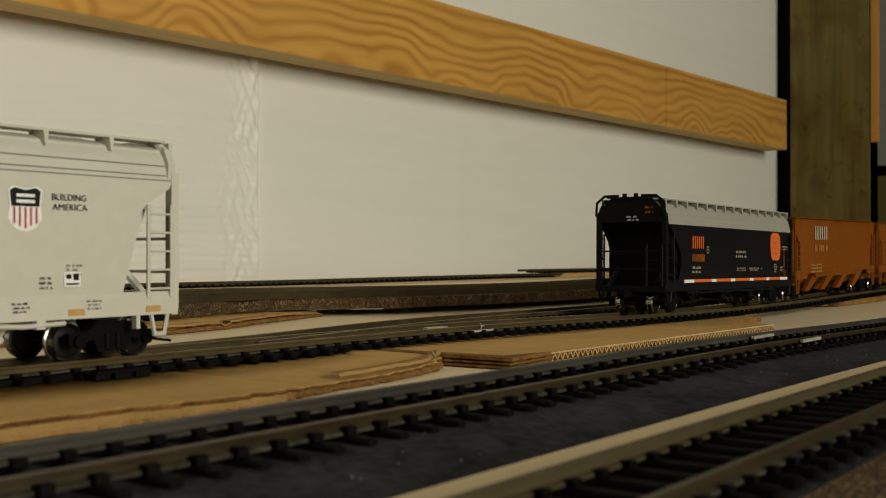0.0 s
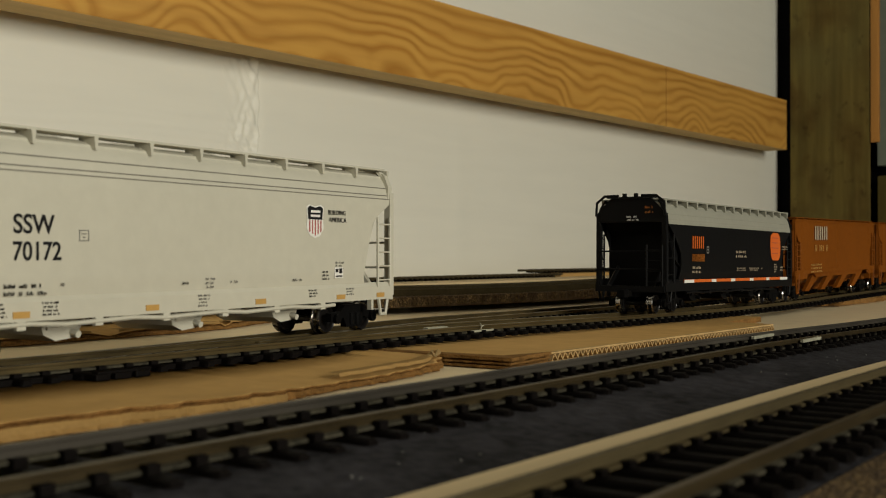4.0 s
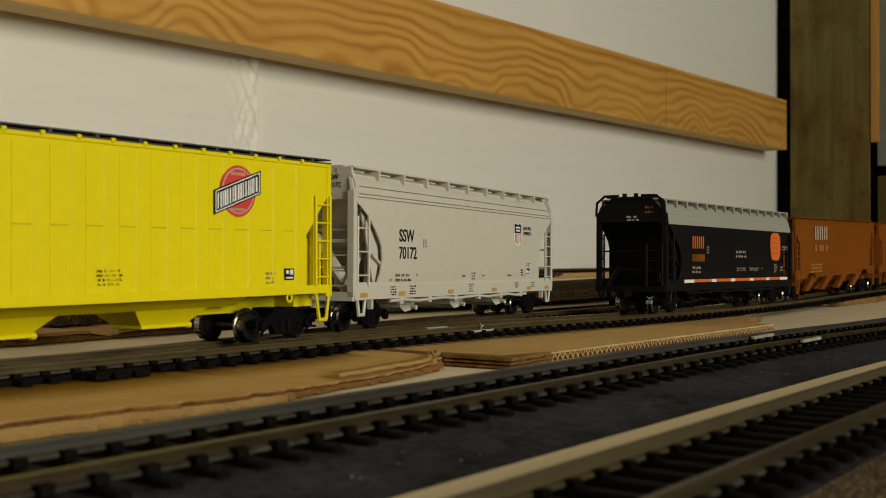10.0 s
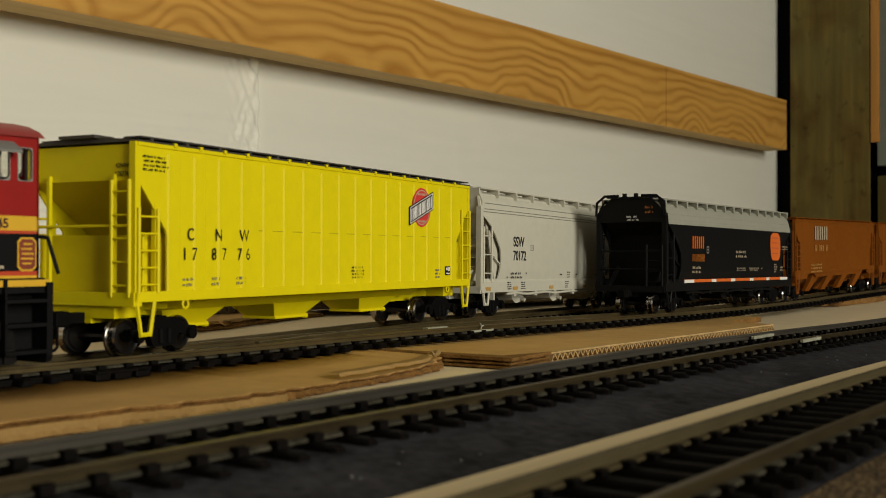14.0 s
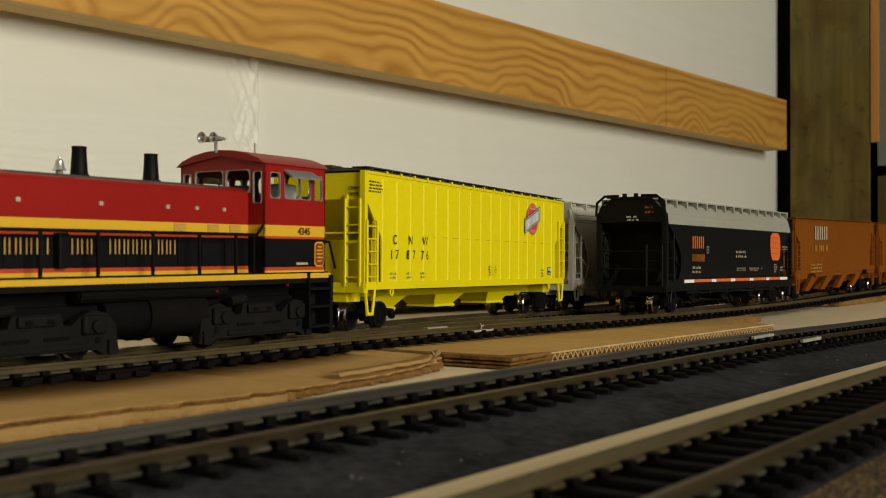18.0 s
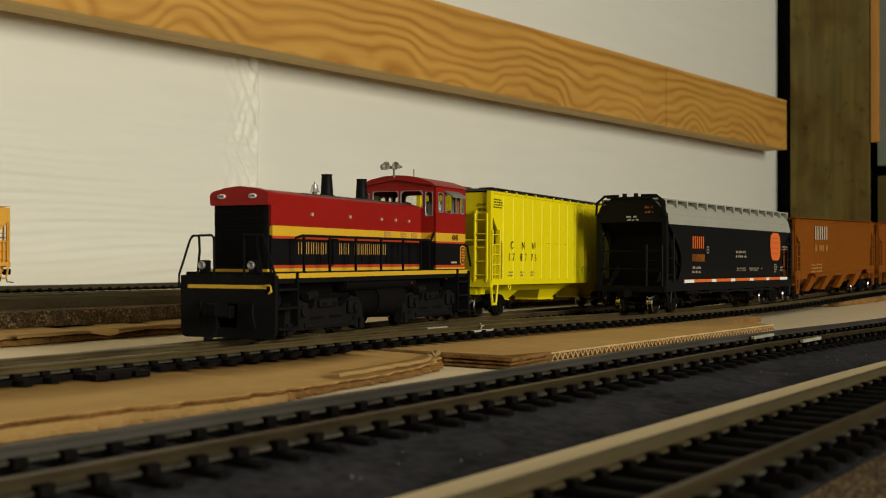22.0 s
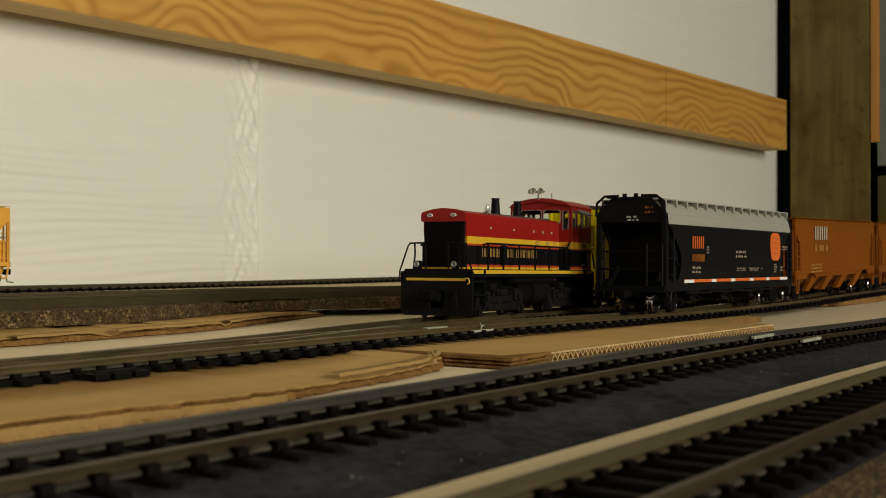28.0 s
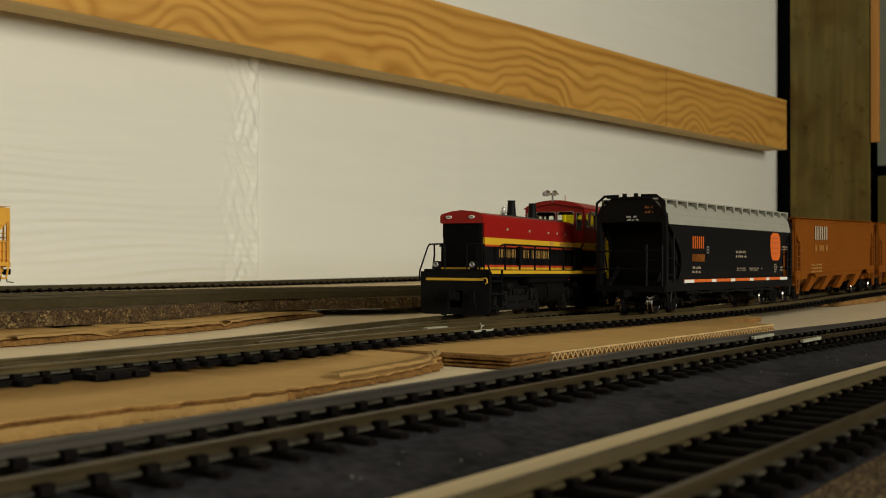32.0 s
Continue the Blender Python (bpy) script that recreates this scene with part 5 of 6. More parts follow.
def build_grey_hopper():
    car = round_hopper(on_line(route, -0.6383 + 0.4664, 0.073), 0.0944, M["grey"], M["grey"], "pale grey smooth-sided covered hopper with black lettering", True)
    u = lambda a: (a - 466.4) * MM
    y = -0.01850
    lettering("SSW", u(403.6), 0.0308, 0.0043, y, M["decal_black"], car, "car_code", 0.95, bold=0.022)
    lettering("70172", u(403.4), 0.0247, 0.0042, y, M["decal_black"], car, "car_number", 0.92, bold=0.022)
    bm = bmesh.new()
    for q in ((422.4, 425.4, 0.0291, 0.02935), (422.4, 425.4, 0.03155, 0.0318), (422.4, 422.65, 0.0291, 0.0318), (425.15, 425.4, 0.0291, 0.0318), (423.2, 424.6, 0.0307, 0.0310), (423.5, 424.3, 0.0299, 0.0302)):
        box(bm, u(q[0]), u(q[1]), y, y + 0.0001, q[2], q[3])
    part("stencil_box", bm, M["decal_grey"], car)
    shield(car, u(515.5), 0.0362, 0.0079, 0.0096, y)
    lettering("BUILDING", u(522.3), 0.0385, 0.0015, y, M["decal_black"], car, "slogan", 1.0)
    lettering("AMERICA", u(522.6), 0.0362, 0.0015, y, M["decal_black"], car, "slogan", 1.08)
    reporting_box(car, u(525.8), 0.0184, 0.0046, 0.0034, y, M["decal_white"])
    small_print(2, u(400.5), 0.0193, 0.0130, 0.0017, y, M["decal_black"], car)
    small_print(1, u(417.0), 0.0193, 0.0014, 0.0014, y, M["decal_grey"], car)
    small_print(1, u(397.0), 0.0175, 0.0016, 0.0014, y, M["decal_grey"], car)
    small_print(3, u(466.0), 0.0196, 0.0045, 0.0011, y, M["decal_grey"], car)
    small_print(1, u(457.0), 0.0187, 0.0040, 0.0013, y, M["decal_black"], car)
    small_print(1, u(476.0), 0.0187, 0.0038, 0.0013, y, M["decal_grey"], car)
    small_print(1, u(504), 0.0186, 0.0065, 0.0013, y, M["decal_black"], car)
    small_print(3, u(519), 0.0208, 0.0042, 0.0011, y, M["decal_black"], car)
    small_print(3, u(526), 0.0236, 0.0050, 0.0010, y, M["decal_grey"], car)
    for a, n, m_ in ((397.2, 4, "decal_black"), (411.5, 4, "decal_black"), (463.0, 4, "decal_grey"), (512.0, 3, "decal_black"), (532.0, 3, "decal_grey")):
        small_print(n, u(a), 0.0151, 0.0052, 0.0009, -0.0186, M[m_], car)
    for a in (376.5, 403.6, 444.0, 487.0, 527.0, 550.0):
        bm = bmesh.new()
        box(bm, u(a), u(a) + 0.0046, -0.0186, -0.0184, 0.0116, 0.0131)
        part("reflector", bm, M["decal_tan"], car, "faded orange reflector strip")
    # number on the open end
    lettering("SSW", 0.0072, 0.0506, 0.0017, 0.0, M["decal_black"], car, "end_code", 1.0).matrix_local = pose(-0.0934, 0, 0, 0, 0, -90)
    lettering("70172", 0.0068, 0.0481, 0.0017, 0.0, M["decal_black"], car, "end_number", 1.0).matrix_local = pose(-0.0934, 0, 0, 0, 0, -90)
    return car


def build_yellow_hopper():
    car = rib_hopper(on_line(route, -0.6383 + 0.2607, 0.078), 0.0978, M["yellow"], M["dark_roof"], "bright yellow ribbed covered hopper with a dark roof", True)
    u = lambda a: (a - 260.7) * MM
    y = -0.01838
    for w, a in (("C", 183.0), ("N", 194.6), ("W", 205.6)):
        lettering(w, u(a), 0.0297, 0.0033, y, M["decal_black"], car, "car_code", 0.85)
    for w, a in (("1", 181.0), ("7", 185.0), ("8", 193.2), ("7", 197.6), ("7", 204.6), ("6", 208.4)):
        lettering(w, u(a), 0.0245, 0.0033, y, M["decal_black"], car, "car_number", 0.85)
    # slanted bar over a ringed red disc
    ex, ez = u(315.8), 0.0437
    bm = bmesh.new()
    lathe(bm, [(0.0072, 0.0), (0.0072, 0.0001)], pose(ex, y, ez, 90), 36)
    em = part("round_emblem", bm, M["decal_red"], car, "red disc under a slanted black bar")
    bm = bmesh.new()
    rim = [(math.cos(2 * math.pi * k / 36), math.sin(2 * math.pi * k / 36)) for k in range(36)]
    inner = [[bm.verts.new((ex + r * c, y - 0.00015, ez + r * q)) for c, q in rim] for r in (0.0061, 0.0065)]
    for k in range(36):
        bm.faces.new((inner[0][k], inner[0][(k + 1) % 36], inner[1][(k + 1) % 36], inner[1][k]))
    part("emblem_ring", bm, M["decal_pale"], em)
    slant = Matrix(((1, 0, 0, ex), (0, 1, 0, y - 0.0001), (0.34, 0, 1, ez), (0, 0, 0, 1)))
    bm = bmesh.new()
    box(bm, -0.0096, 0.0092, -0.0001, 0, -0.0036, 0.0032)
    bm.transform(slant)
    part("emblem_bar", bm, M["decal_black"], em)
    bm = bmesh.new()
    for z in (-0.0032, 0.0025):
        box(bm, -0.0090, 0.0086, -0.0002, -0.0001, z, z + 0.0003)
    for x in (-0.0092, 0.0084):
        box(bm, x, x + 0.0003, -0.0002, -0.0001, -0.0032, 0.0028)
    rnd = random.Random(9)
    x = -0.0084
    while x < 0.0078:
        w = rnd.choice((0.0004, 0.0005, 0.0007))
        box(bm, x, x + w, -0.0002, -0.0001, -0.0024, 0.0019)
        x += w + rnd.choice((0.0003, 0.0004, 0.0006))
    bm.transform(slant)
    part("emblem_lettering", bm, M["decal_white"], em)
    bm = bmesh.new()
    for z in (0.0048, -0.0052):
        for k in range(6):
            box(bm, ex - 0.0030 + k * 0.0010, ex - 0.0030 + k * 0.0010 + 0.0006, y - 0.0002, y - 0.0001, ez + z - 0.0004, ez + z + 0.0004)
    part("emblem_print", bm, M["decal_pale"], em)
    reporting_box(car, u(335.8), 0.0184, 0.0042, 0.0034, y, M["decal_black"])
    small_print(4, u(166.0), 0.0508, 0.0105, 0.0011, -0.0183, M["decal_black"], car)
    small_print(2, u(181.0), 0.0198, 0.0055, 0.0014, y, M["decal_grey"], car)
    small_print(2, u(193.2), 0.0198, 0.0042, 0.0014, y, M["decal_grey"], car)
    small_print(2, u(204.0), 0.0198, 0.0060, 0.0014, y, M["decal_grey"], car)
    small_print(4, u(266.0), 0.0222, 0.0085, 0.0011, y, M["decal_black"], car)
    small_print(3, u(327.0), 0.0208, 0.0055, 0.0013, y, M["decal_grey"], car)
    lettering("CNW", 0.0112, 0.0476, 0.0012, 0.0, M["decal_black"], car, "end_code", 1.0).matrix_local = pose(-0.0966, 0, 0, 0, 0, -90)
    lettering("178776", 0.0108, 0.0455, 0.0012, 0.0, M["decal_black"], car, "end_number", 0.9).matrix_local = pose(-0.0966, 0, 0, 0, 0, -90)
    return car


def build_black_hopper():
    car = round_hopper(on_line(main_line, 0.5756, 0.073), 0.0944, M["black"], M["roof_grey"], "black covered hopper with a pale grey roof and orange lettering", False)
    y = -0.0187
    letter_bars(3, -0.0618, 0.0317, 0.0062, 0.0053, y, M["decal_orange"], car, stroke=0.20)
    letter_bars(6, -0.0618, 0.0253, 0.0037, 0.0027, y, M["decal_dull_orange"], car, "number_block", stroke=0.20)
    small_print(2, -0.0625, 0.0228, 0.0125, 0.0021, y, M["decal_pale"], car)
    small_print(2, -0.0036, 0.0312, 0.0225, 0.0024, y, M["decal_pale"], car)
    small_print(2, -0.0018, 0.0221, 0.0150, 0.0011, y, M["decal_pale"], car)
    small_print(2, 0.0185, 0.0221, 0.0170, 0.0011, y, M["decal_pale"], car)
    small_print(1, 0.0380, 0.0221, 0.0030, 0.0014, y, M["decal_pale"], car)
    bm = bmesh.new()
    o = [(-0.0082, 0.0062), (-0.0046, 0.0080), (0.0046, 0.0080), (0.0082, 0.0055), (0.0090, 0), (0.0080, -0.0062), (0.0050, -0.0080), (-0.0046, -0.0080), (-0.0072, -0.0062), (-0.0086, 0)]
    prism(bm, [(0.0620 + a, 0.0342 + b) for a, b in o], y, y + 0.0001)
    em = part("orange_emblem", bm, M["decal_orange"], car, "plain orange rounded emblem")
    bm = bmesh.new()
    for k, (w, z) in enumerate(((0.0052, 0.0050), (0.0064, 0.0022), (0.0066, -0.0008), (0.0058, -0.0040))):
        box(bm, 0.0620 - w, 0.0620 + w * 0.8, y - 0.0001, y, 0.0342 + z - 0.00022, 0.0342 + z + 0.00022)
    part("emblem_bars", bm, M["decal_stripe"], em)
    small_print(2, 0.0735, 0.0346, 0.0140, 0.0013, y, M["decal_pale"], car)
    small_print(4, 0.0600, 0.0242, 0.0050, 0.0014, y, M["decal_pale"], car)
    small_print(2, 0.0710, 0.0226, 0.0050, 0.0016, y, M["decal_pale"], car)
    bm = bmesh.new()
    box(bm, -0.0723, 0.0830, -0.0187, -0.0184, 0.0149, 0.0164)
    part("orange_stripe", bm, M["decal_orange"], car)
    for a, w in ((-0.0723, 0.0120), (-0.0370, 0.0060), (-0.0098, 0.0060), (0.0190, 0.0055), (0.0460, 0.0050), (0.0700, 0.0130)):
        bm = bmesh.new()
        box(bm, a, a + w, -0.0189, -0.0187, 0.0148, 0.0163)
        part("reflector", bm, M["decal_white"], car, "white reflector patch")
    # black end platform and hand rails over the roof's near end
    bm = bmesh.new()
    box(bm, -0.0946, -0.0876, -0.0120, 0.0120, 0.0556, 0.0562)
    for s in (-1, 1):
        bars(bm, [(-0.0938, s * 0.0180, 0.0470), (-0.0938, s * 0.0176, 0.0535), (-0.0938, s * 0.0135, 0.0566), (-0.0938, s * 0.0060, 0.0568)], 0.0006)
        box(bm, -0.0942, -0.0926, s * 0.0030 - 0.0008, s * 0.0030 + 0.0008, 0.0562, 0.0578)
    part("end_platform", bm, M["black"], car)
    bm = bmesh.new()
    for z in (0.0294, 0.0309, 0.0324):
        box(bm, -0.0435, -0.0404, y, y + 0.0001, z, z + 0.0007)
    for x in (-0.0435, -0.0409):
        box(bm, x, x + 0.0005, y, y + 0.0001, 0.0294, 0.0331)
    part("stencil_box", bm, M["decal_grey"], car)
    small_print(2, -0.0022, 0.0, 0.0075, 0.0015, 0.0, M["decal_white"], car, "end_print").matrix_local = pose(-0.0934, 0.0, 0.0470, 0, 0, -90)
    small_print(2, 0.0072, 0.0, 0.0062, 0.0022, 0.0, M["decal_dull_orange"], car, "end_print").matrix_local = pose(-0.0934, 0.0, 0.0516, 0, 0, -90)
    return car


def build_orange_hoppers():
    a = rib_hopper(on_line(main_line, 0.6755 + 0.0955, 0.078), 0.0945, M["orange"], M["orange"], "orange covered hopper with pale lettering behind a black one", False, 3, 0.0512, False, deep=0.00012, sill=0.0186)
    letter_bars(3, -0.0550, 0.0388, 0.0088, 0.0098, -0.0187, M["decal_pale"], a, stroke=0.22)
    letter_bars(6, -0.0550, 0.0315, 0.0040, 0.0048, -0.0187, M["decal_tan"], a, "number_block", gaps=(1, 4))
    small_print(3, -0.0640, 0.0235, 0.0320, 0.0022, -0.0186, M["decal_tan"], a)
    for x in (-0.048, -0.014, 0.022, 0.058):      # slope sheets of the bays below the side
        bm = bmesh.new()
        prism(bm, [(x, 0.0176), (x + 0.0150, 0.0176), (x - 0.0110, 0.0062), (x - 0.0200, 0.0062)], -0.0158, -0.0136)
        part("slope_gusset", bm, M["orange"], a)
    for s in (-1, 1):      # deep side sills over the trucks
        for x0, x1 in ((-0.0935, -0.0690), (0.0775, 0.0935)):
            bm = bmesh.new()
            prism(bm, [(x0, 0.0190), (x1, 0.0190), (x1 - 0.0010, 0.0142), (x0, 0.0142)], min(s * 0.0168, s * 0.0181), max(s * 0.0168, s * 0.0181))
            part("bolster_plate", bm, M["orange"], a)
    copy_thing(a, on_line(main_line, 0.6755 + 0.0955 + 0.2020, 0.078))
    copy_thing(a, on_line(main_line, 0.6755 + 0.0955 + 0.4040, 0.078))
    b = rib_hopper(on_line(wall_line, 0.4300 - 0.0978, 0.078), 0.0978, M["amber"], M["amber"], "amber yellow freight car parked on the track along the wall", False, 17, 0.0525, False)


def build_locomotive():
    """A small end-cab diesel switcher; x = 0 at the nose sill here, then shifted to the middle."""
    o = 0.07175
    loco = thing("diesel_switcher", on_line(route, -0.6383 + o, 0.043), "red, gold and black end-cab diesel switcher model", "model locomotive")
    B, R, G, U = M["black"], M["red"], M["gold"], M["underframe"]
    def P(name, bm, material, parent=None, label="", smooth=False):
        bm.transform(Matrix.Translation((-o, 0, 0)))
        return part(name, bm, material, parent or loco, label, smooth)
    # frame and walkway
    bm = bmesh.new()
    box(bm, 0.0015, 0.142, -0.0160, 0.0160, 0.0172, 0.0206)
    P("frame", bm, B)
    bm = bmesh.new()
    box(bm, 0.010, 0.134, -0.0090, 0.0090, 0.0120, 0.0172)
    P("underbody", bm, U)
    for s in (-1, 1):
        bm = bmesh.new()
        box(bm, 0.0018, 0.1430, s * 0.0160, s * 0.0164, 0.0187, 0.0202)
        P("sill_stripe", bm, G, label="gold side sill stripe")
    # hood: black flank, gold band, red top with rounded shoulders
    bm = bmesh.new()
    box(bm, 0.008, 0.1110, -0.0102, 0.0102, 0.0206, 0.0316)
    hood = P("hood_flank", bm, B)
    for z0, z1, m_, n in ((0.0206, 0.0216, G, "hood_base_stripe"), (0.0216, 0.0226, M["red_line"], "hood_red_line"), (0.0307, 0.0315, M["red_line"], "hood_red_line"), (0.0315, 0.0346, G, "hood_band")):
        bm = bmesh.new()
        box(bm, 0.0085, 0.1112, -0.01032, 0.01032, z0, z1)
        P(n, bm, m_)
    bm = bmesh.new()
    shoulder = [(0.0103, 0.0346), (0.0103, 0.0430), (0.0101, 0.0438), (0.0096, 0.0445), (0.0088, 0.0449), (0.0045, 0.0458)]
    sec = [(-a, b) for a, b in shoulder] + [(0, 0.0463)] + shoulder[::-1]
    run_x(bm, sec, 0.0078, 0.1112)
    P("hood_top", bm, R, smooth=True)
    bm = bmesh.new()
    box(bm, 0.030, 0.104, -0.0080, 0.0080, 0.0446, 0.0456, 0.0004)
    P("hood_roof_walk", bm, M["dark_roof"])
    bm = bmesh.new()
    box(bm, 0.0060, 0.0070, -0.0103, 0.0103, 0.0206, 0.0214)
    P("nose_base_stripe", bm, G, label="gold stripe along the foot of the nose")
    # radiator nose
    bm = bmesh.new()
    box(bm, 0.0070, 0.0080, -0.0096, 0.0096, 0.0210, 0.0408)
    P("radiator_frame", bm, B)
    for k in range(18):
        z = 0.0225 + k * 0.00105
        bm = bmesh.new()
        box(bm, 0.0064, 0.0072, -0.0086, 0.0086, z, z + 0.0004)
        P("radiator_slat", bm, U)
    bm = bmesh.new()
    cap = [(0.0102, 0.0407), (0.0105, 0.0412), (0.0106, 0.0436), (0.0103, 0.0444), (0.0096, 0.0449), (0.0050, 0.0460)]
    run_x(bm, [(-a, b) for a, b in cap] + [(0, 0.0465)] + cap[::-1], 0.0058, 0.0095)
    P("nose_cap", bm, R, smooth=True)
    for y in (-0.0052, 0.0060):
        bm = bmesh.new()
        lathe(bm, [(0.0013, 0.0), (0.0015, 0.0004), (0.0013, 0.0007)], Matrix.Translation((0.0058, y, 0.0434)) @ Matrix.Diagonal((1, 1, 0.5, 1)) @ Matrix.Rotation(radians(-90), 4, "Y"), 20)
        board = P("number_board", bm, M["decal_white"], label="white number board")
        bm = bmesh.new()
        for k in range(4):
            box(bm, 0.0050, 0.00508, y - 0.0009 + k * 0.0005, y - 0.0009 + k * 0.0005 + 0.00022, 0.0431, 0.0437)
        P("number_bars", bm, M["decal_black"], board)
    for y in (-0.0078, 0.0100):
        bm = bmesh.new()
        lathe(bm, [(0.0011, 0.0), (0.0013, 0.0008), (0.0010, 0.0011), (0.0003, 0.0006)], pose(0.0016, y, 0.0226, 0, -90, 0), 14)
        P("ditch_light", bm, M["silver"], label="bright round ditch light")
        bm = bmesh.new()
        box(bm, 0.0016, 0.0040, y - 0.0014, y + 0.0014, 0.0196, 0.0241, 0.0005)
        P("light_housing", bm, B)
    # louvres, doors and small fittings along the hood
    for s in (-1, 1):
        bm = bmesh.new()
        for k in range(10):
            x = 0.018 + k * 0.0092
            box(bm, x, x + 0.0002, s * 0.0102, s * 0.0105, 0.0230, 0.0306)
        P("hood_doors", bm, B)
        for x in (0.031, 0.0556, 0.0785, 0.0895, 0.1005):
            bm = bmesh.new()
            box(bm, x - 0.0006, x + 0.0006, s * 0.0103, s * 0.0107, 0.0382, 0.0392)
            P("sight_port", bm, M["decal_pale"], label="small pale square port")
        for x in (0.083, 0.096, 0.105):
            bm = bmesh.new()
            for k in range(4):
                box(bm, x - 0.0022, x + 0.0022, s * 0.0103, s * 0.0107, 0.0322 + k * 0.0006, 0.0325 + k * 0.0006)
            P("louvre", bm, M["decal_tan"])
    letter_bars(20, 0.0225 - o, 0.0260, 0.0038, 0.00298, -0.0107, M["decal_tan"], loco, gaps=(6, 11), stroke=0.13)
    bm = bmesh.new()
    box(bm, 0.0412, 0.0442, -0.0126, -0.0101, 0.0226, 0.0312, 0.0004)
    P("hood_cabinet", bm, B, label="black upright cabinet on the hood side")
    # cab with an arched roof
    C0, C1, CW = 0.1110, 0.1400, 0.0165
    def wall_with_holes(name, holes, span, z0, z1, place, material):
        """A thin wall in its own x and z with rectangular openings."""
        bm = bmesh.new()
        xs = sorted({span[0], span[1], *(h[0] for h in holes), *(h[1] for h in holes)})
        zs = sorted({z0, z1, *(h[2] for h in holes), *(h[3] for h in holes)})
        for a, b in zip(xs, xs[1:]):
            for c, d in zip(zs, zs[1:]):
                if not any(h[0] <= a and b <= h[1] and h[2] <= c and d <= h[3] for h in holes):
                    box(bm, a, b, 0, 0.0006, c, d)
        bmesh.ops.remove_doubles(bm, verts=bm.verts, dist=1e-6)
        bm.transform(place)
        w = P(name, bm, material)
        for h in holes:
            bm = bmesh.new()
            f = 0.00015
            def rounded(g, r, n=5):
                pts = []
                for cx, cz, start in ((h[1] + g - r, h[3] + g - r, 0), (h[0] - g + r, h[3] + g - r, 90), (h[0] - g + r, h[2] - g + r, 180), (h[1] + g - r, h[2] - g + r, 270)):
                    pts += [(cx + r * math.cos(radians(start + 90 * k / n)), cz + r * math.sin(radians(start + 90 * k / n))) for k in range(n + 1)]
                return pts
            r0 = 0.30 * min(h[1] - h[0], h[3] - h[2])
            rings = [[bm.verts.new((u, yy, v)) for u, v in rounded(g, r)] for g, r, yy in ((0.00008, r0 * 0.4, -0.0002), (-0.00010, r0 * 0.9, -0.0002), (-0.00010, r0 * 0.9, 0.0006), (0.00008, r0 * 0.4, 0.0006))]
            m_ = len(rings[0])
            for u, v in zip(rings, rings[1:] + rings[:1]):
                for k in range(m_):
                    bm.faces.new((u[k], u[(k + 1) % m_], v[(k + 1) % m_], v[k]))
            bm.transform(place)
            P("window_frame", bm, M["silver"], w, "thin silvery window frame")
            bm = bmesh.new()
            box(bm, h[0] + f, h[1] - f, 0.0002, 0.0003, h[2] + f, h[3] - f)
            bm.transform(place)
            g = P("pane", bm, M["glass"], w)
            g.visible_shadow = False
        return w
    side_holes = [(0.1135, 0.1180, 0.0425, 0.0500), (0.1200, 0.1275, 0.0425, 0.0500), (0.1275, 0.1325, 0.0425, 0.0500), (0.1345, 0.1382, 0.0425, 0.0500)]
    for s in (-1, 1):
        place = Matrix.Translation((0, -CW, 0)) if s < 0 else Matrix.Translation((0, CW - 0.0006, 0))
        wall_with_holes("cab_side", side_holes, (C0, C1), 0.0346, 0.0528, place, R)
        for z0, z1, m_, n in ((0.0206, 0.0212, G, "cab_base"), (0.0212, 0.0222, M["red_line"], "cab_red_line"), (0.0222, 0.0306, B, "cab_lower_side"), (0.0306, 0.0313, M["red_line"], "cab_red_line"), (0.0313, 0.0346, G, "cab_band")):
            bm = bmesh.new()
            box(bm, C0, C1, s * (CW - 0.0006), s * CW, z0, z1)
            P(n, bm, m_)
    front_holes = [(-0.0006, 0.0106, 0.0455, 0.0508), (-0.0110, -0.0016, 0.0440, 0.0508), (-0.0154, -0.0122, 0.0410, 0.0502), (0.0122, 0.0154, 0.0410, 0.0502)]
    flip = Matrix(((0, 1, 0, 0), (1, 0, 0, 0), (0, 0, 1, 0), (0, 0, 0, 1)))
    for x in (C0, C1 - 0.0006):
        place = Matrix.Translation((x, 0, 0)) @ flip
        wall_with_holes("cab_end", front_holes, (-CW, CW), 0.0346, 0.0528, place, R)
        for z0, z1, m_, n in ((0.0206, 0.0313, B, "cab_lower_end"), (0.0313, 0.0346, G, "cab_band")):
            bm = bmesh.new()
            box(bm, x, x + 0.0006, -CW, CW, z0, z1)
            P(n, bm, m_)
    arch = [(-0.0172, 0.0524), (-0.0150, 0.0540), (-0.0105, 0.0556), (-0.0052, 0.0566), (0, 0.0569), (0.0052, 0.0566), (0.0105, 0.0556), (0.0150, 0.0540), (0.0172, 0.0524)]
    bm = bmesh.new()
    run_x(bm, arch + [(0.0150, 0.0528), (0, 0.0552), (-0.0150, 0.0528)], C0 - 0.0012, C1 + 0.0012)
    P("cab_roof", bm, R, smooth=True)
    for x in (C0, C1 - 0.0006):
        bm = bmesh.new()
        run_x(bm, [(-CW, 0.0526), (CW, 0.0526), (0.0105, 0.0550), (0, 0.0560), (-0.0105, 0.0550)], x, x + 0.0006)
        P("cab_gable", bm, R)
    bm = bmesh.new()
    box(bm, C0 + 0.002, C1 - 0.002, -0.012, 0.012, 0.0206, 0.0400)
    P("cab_interior", bm, M["truck"])
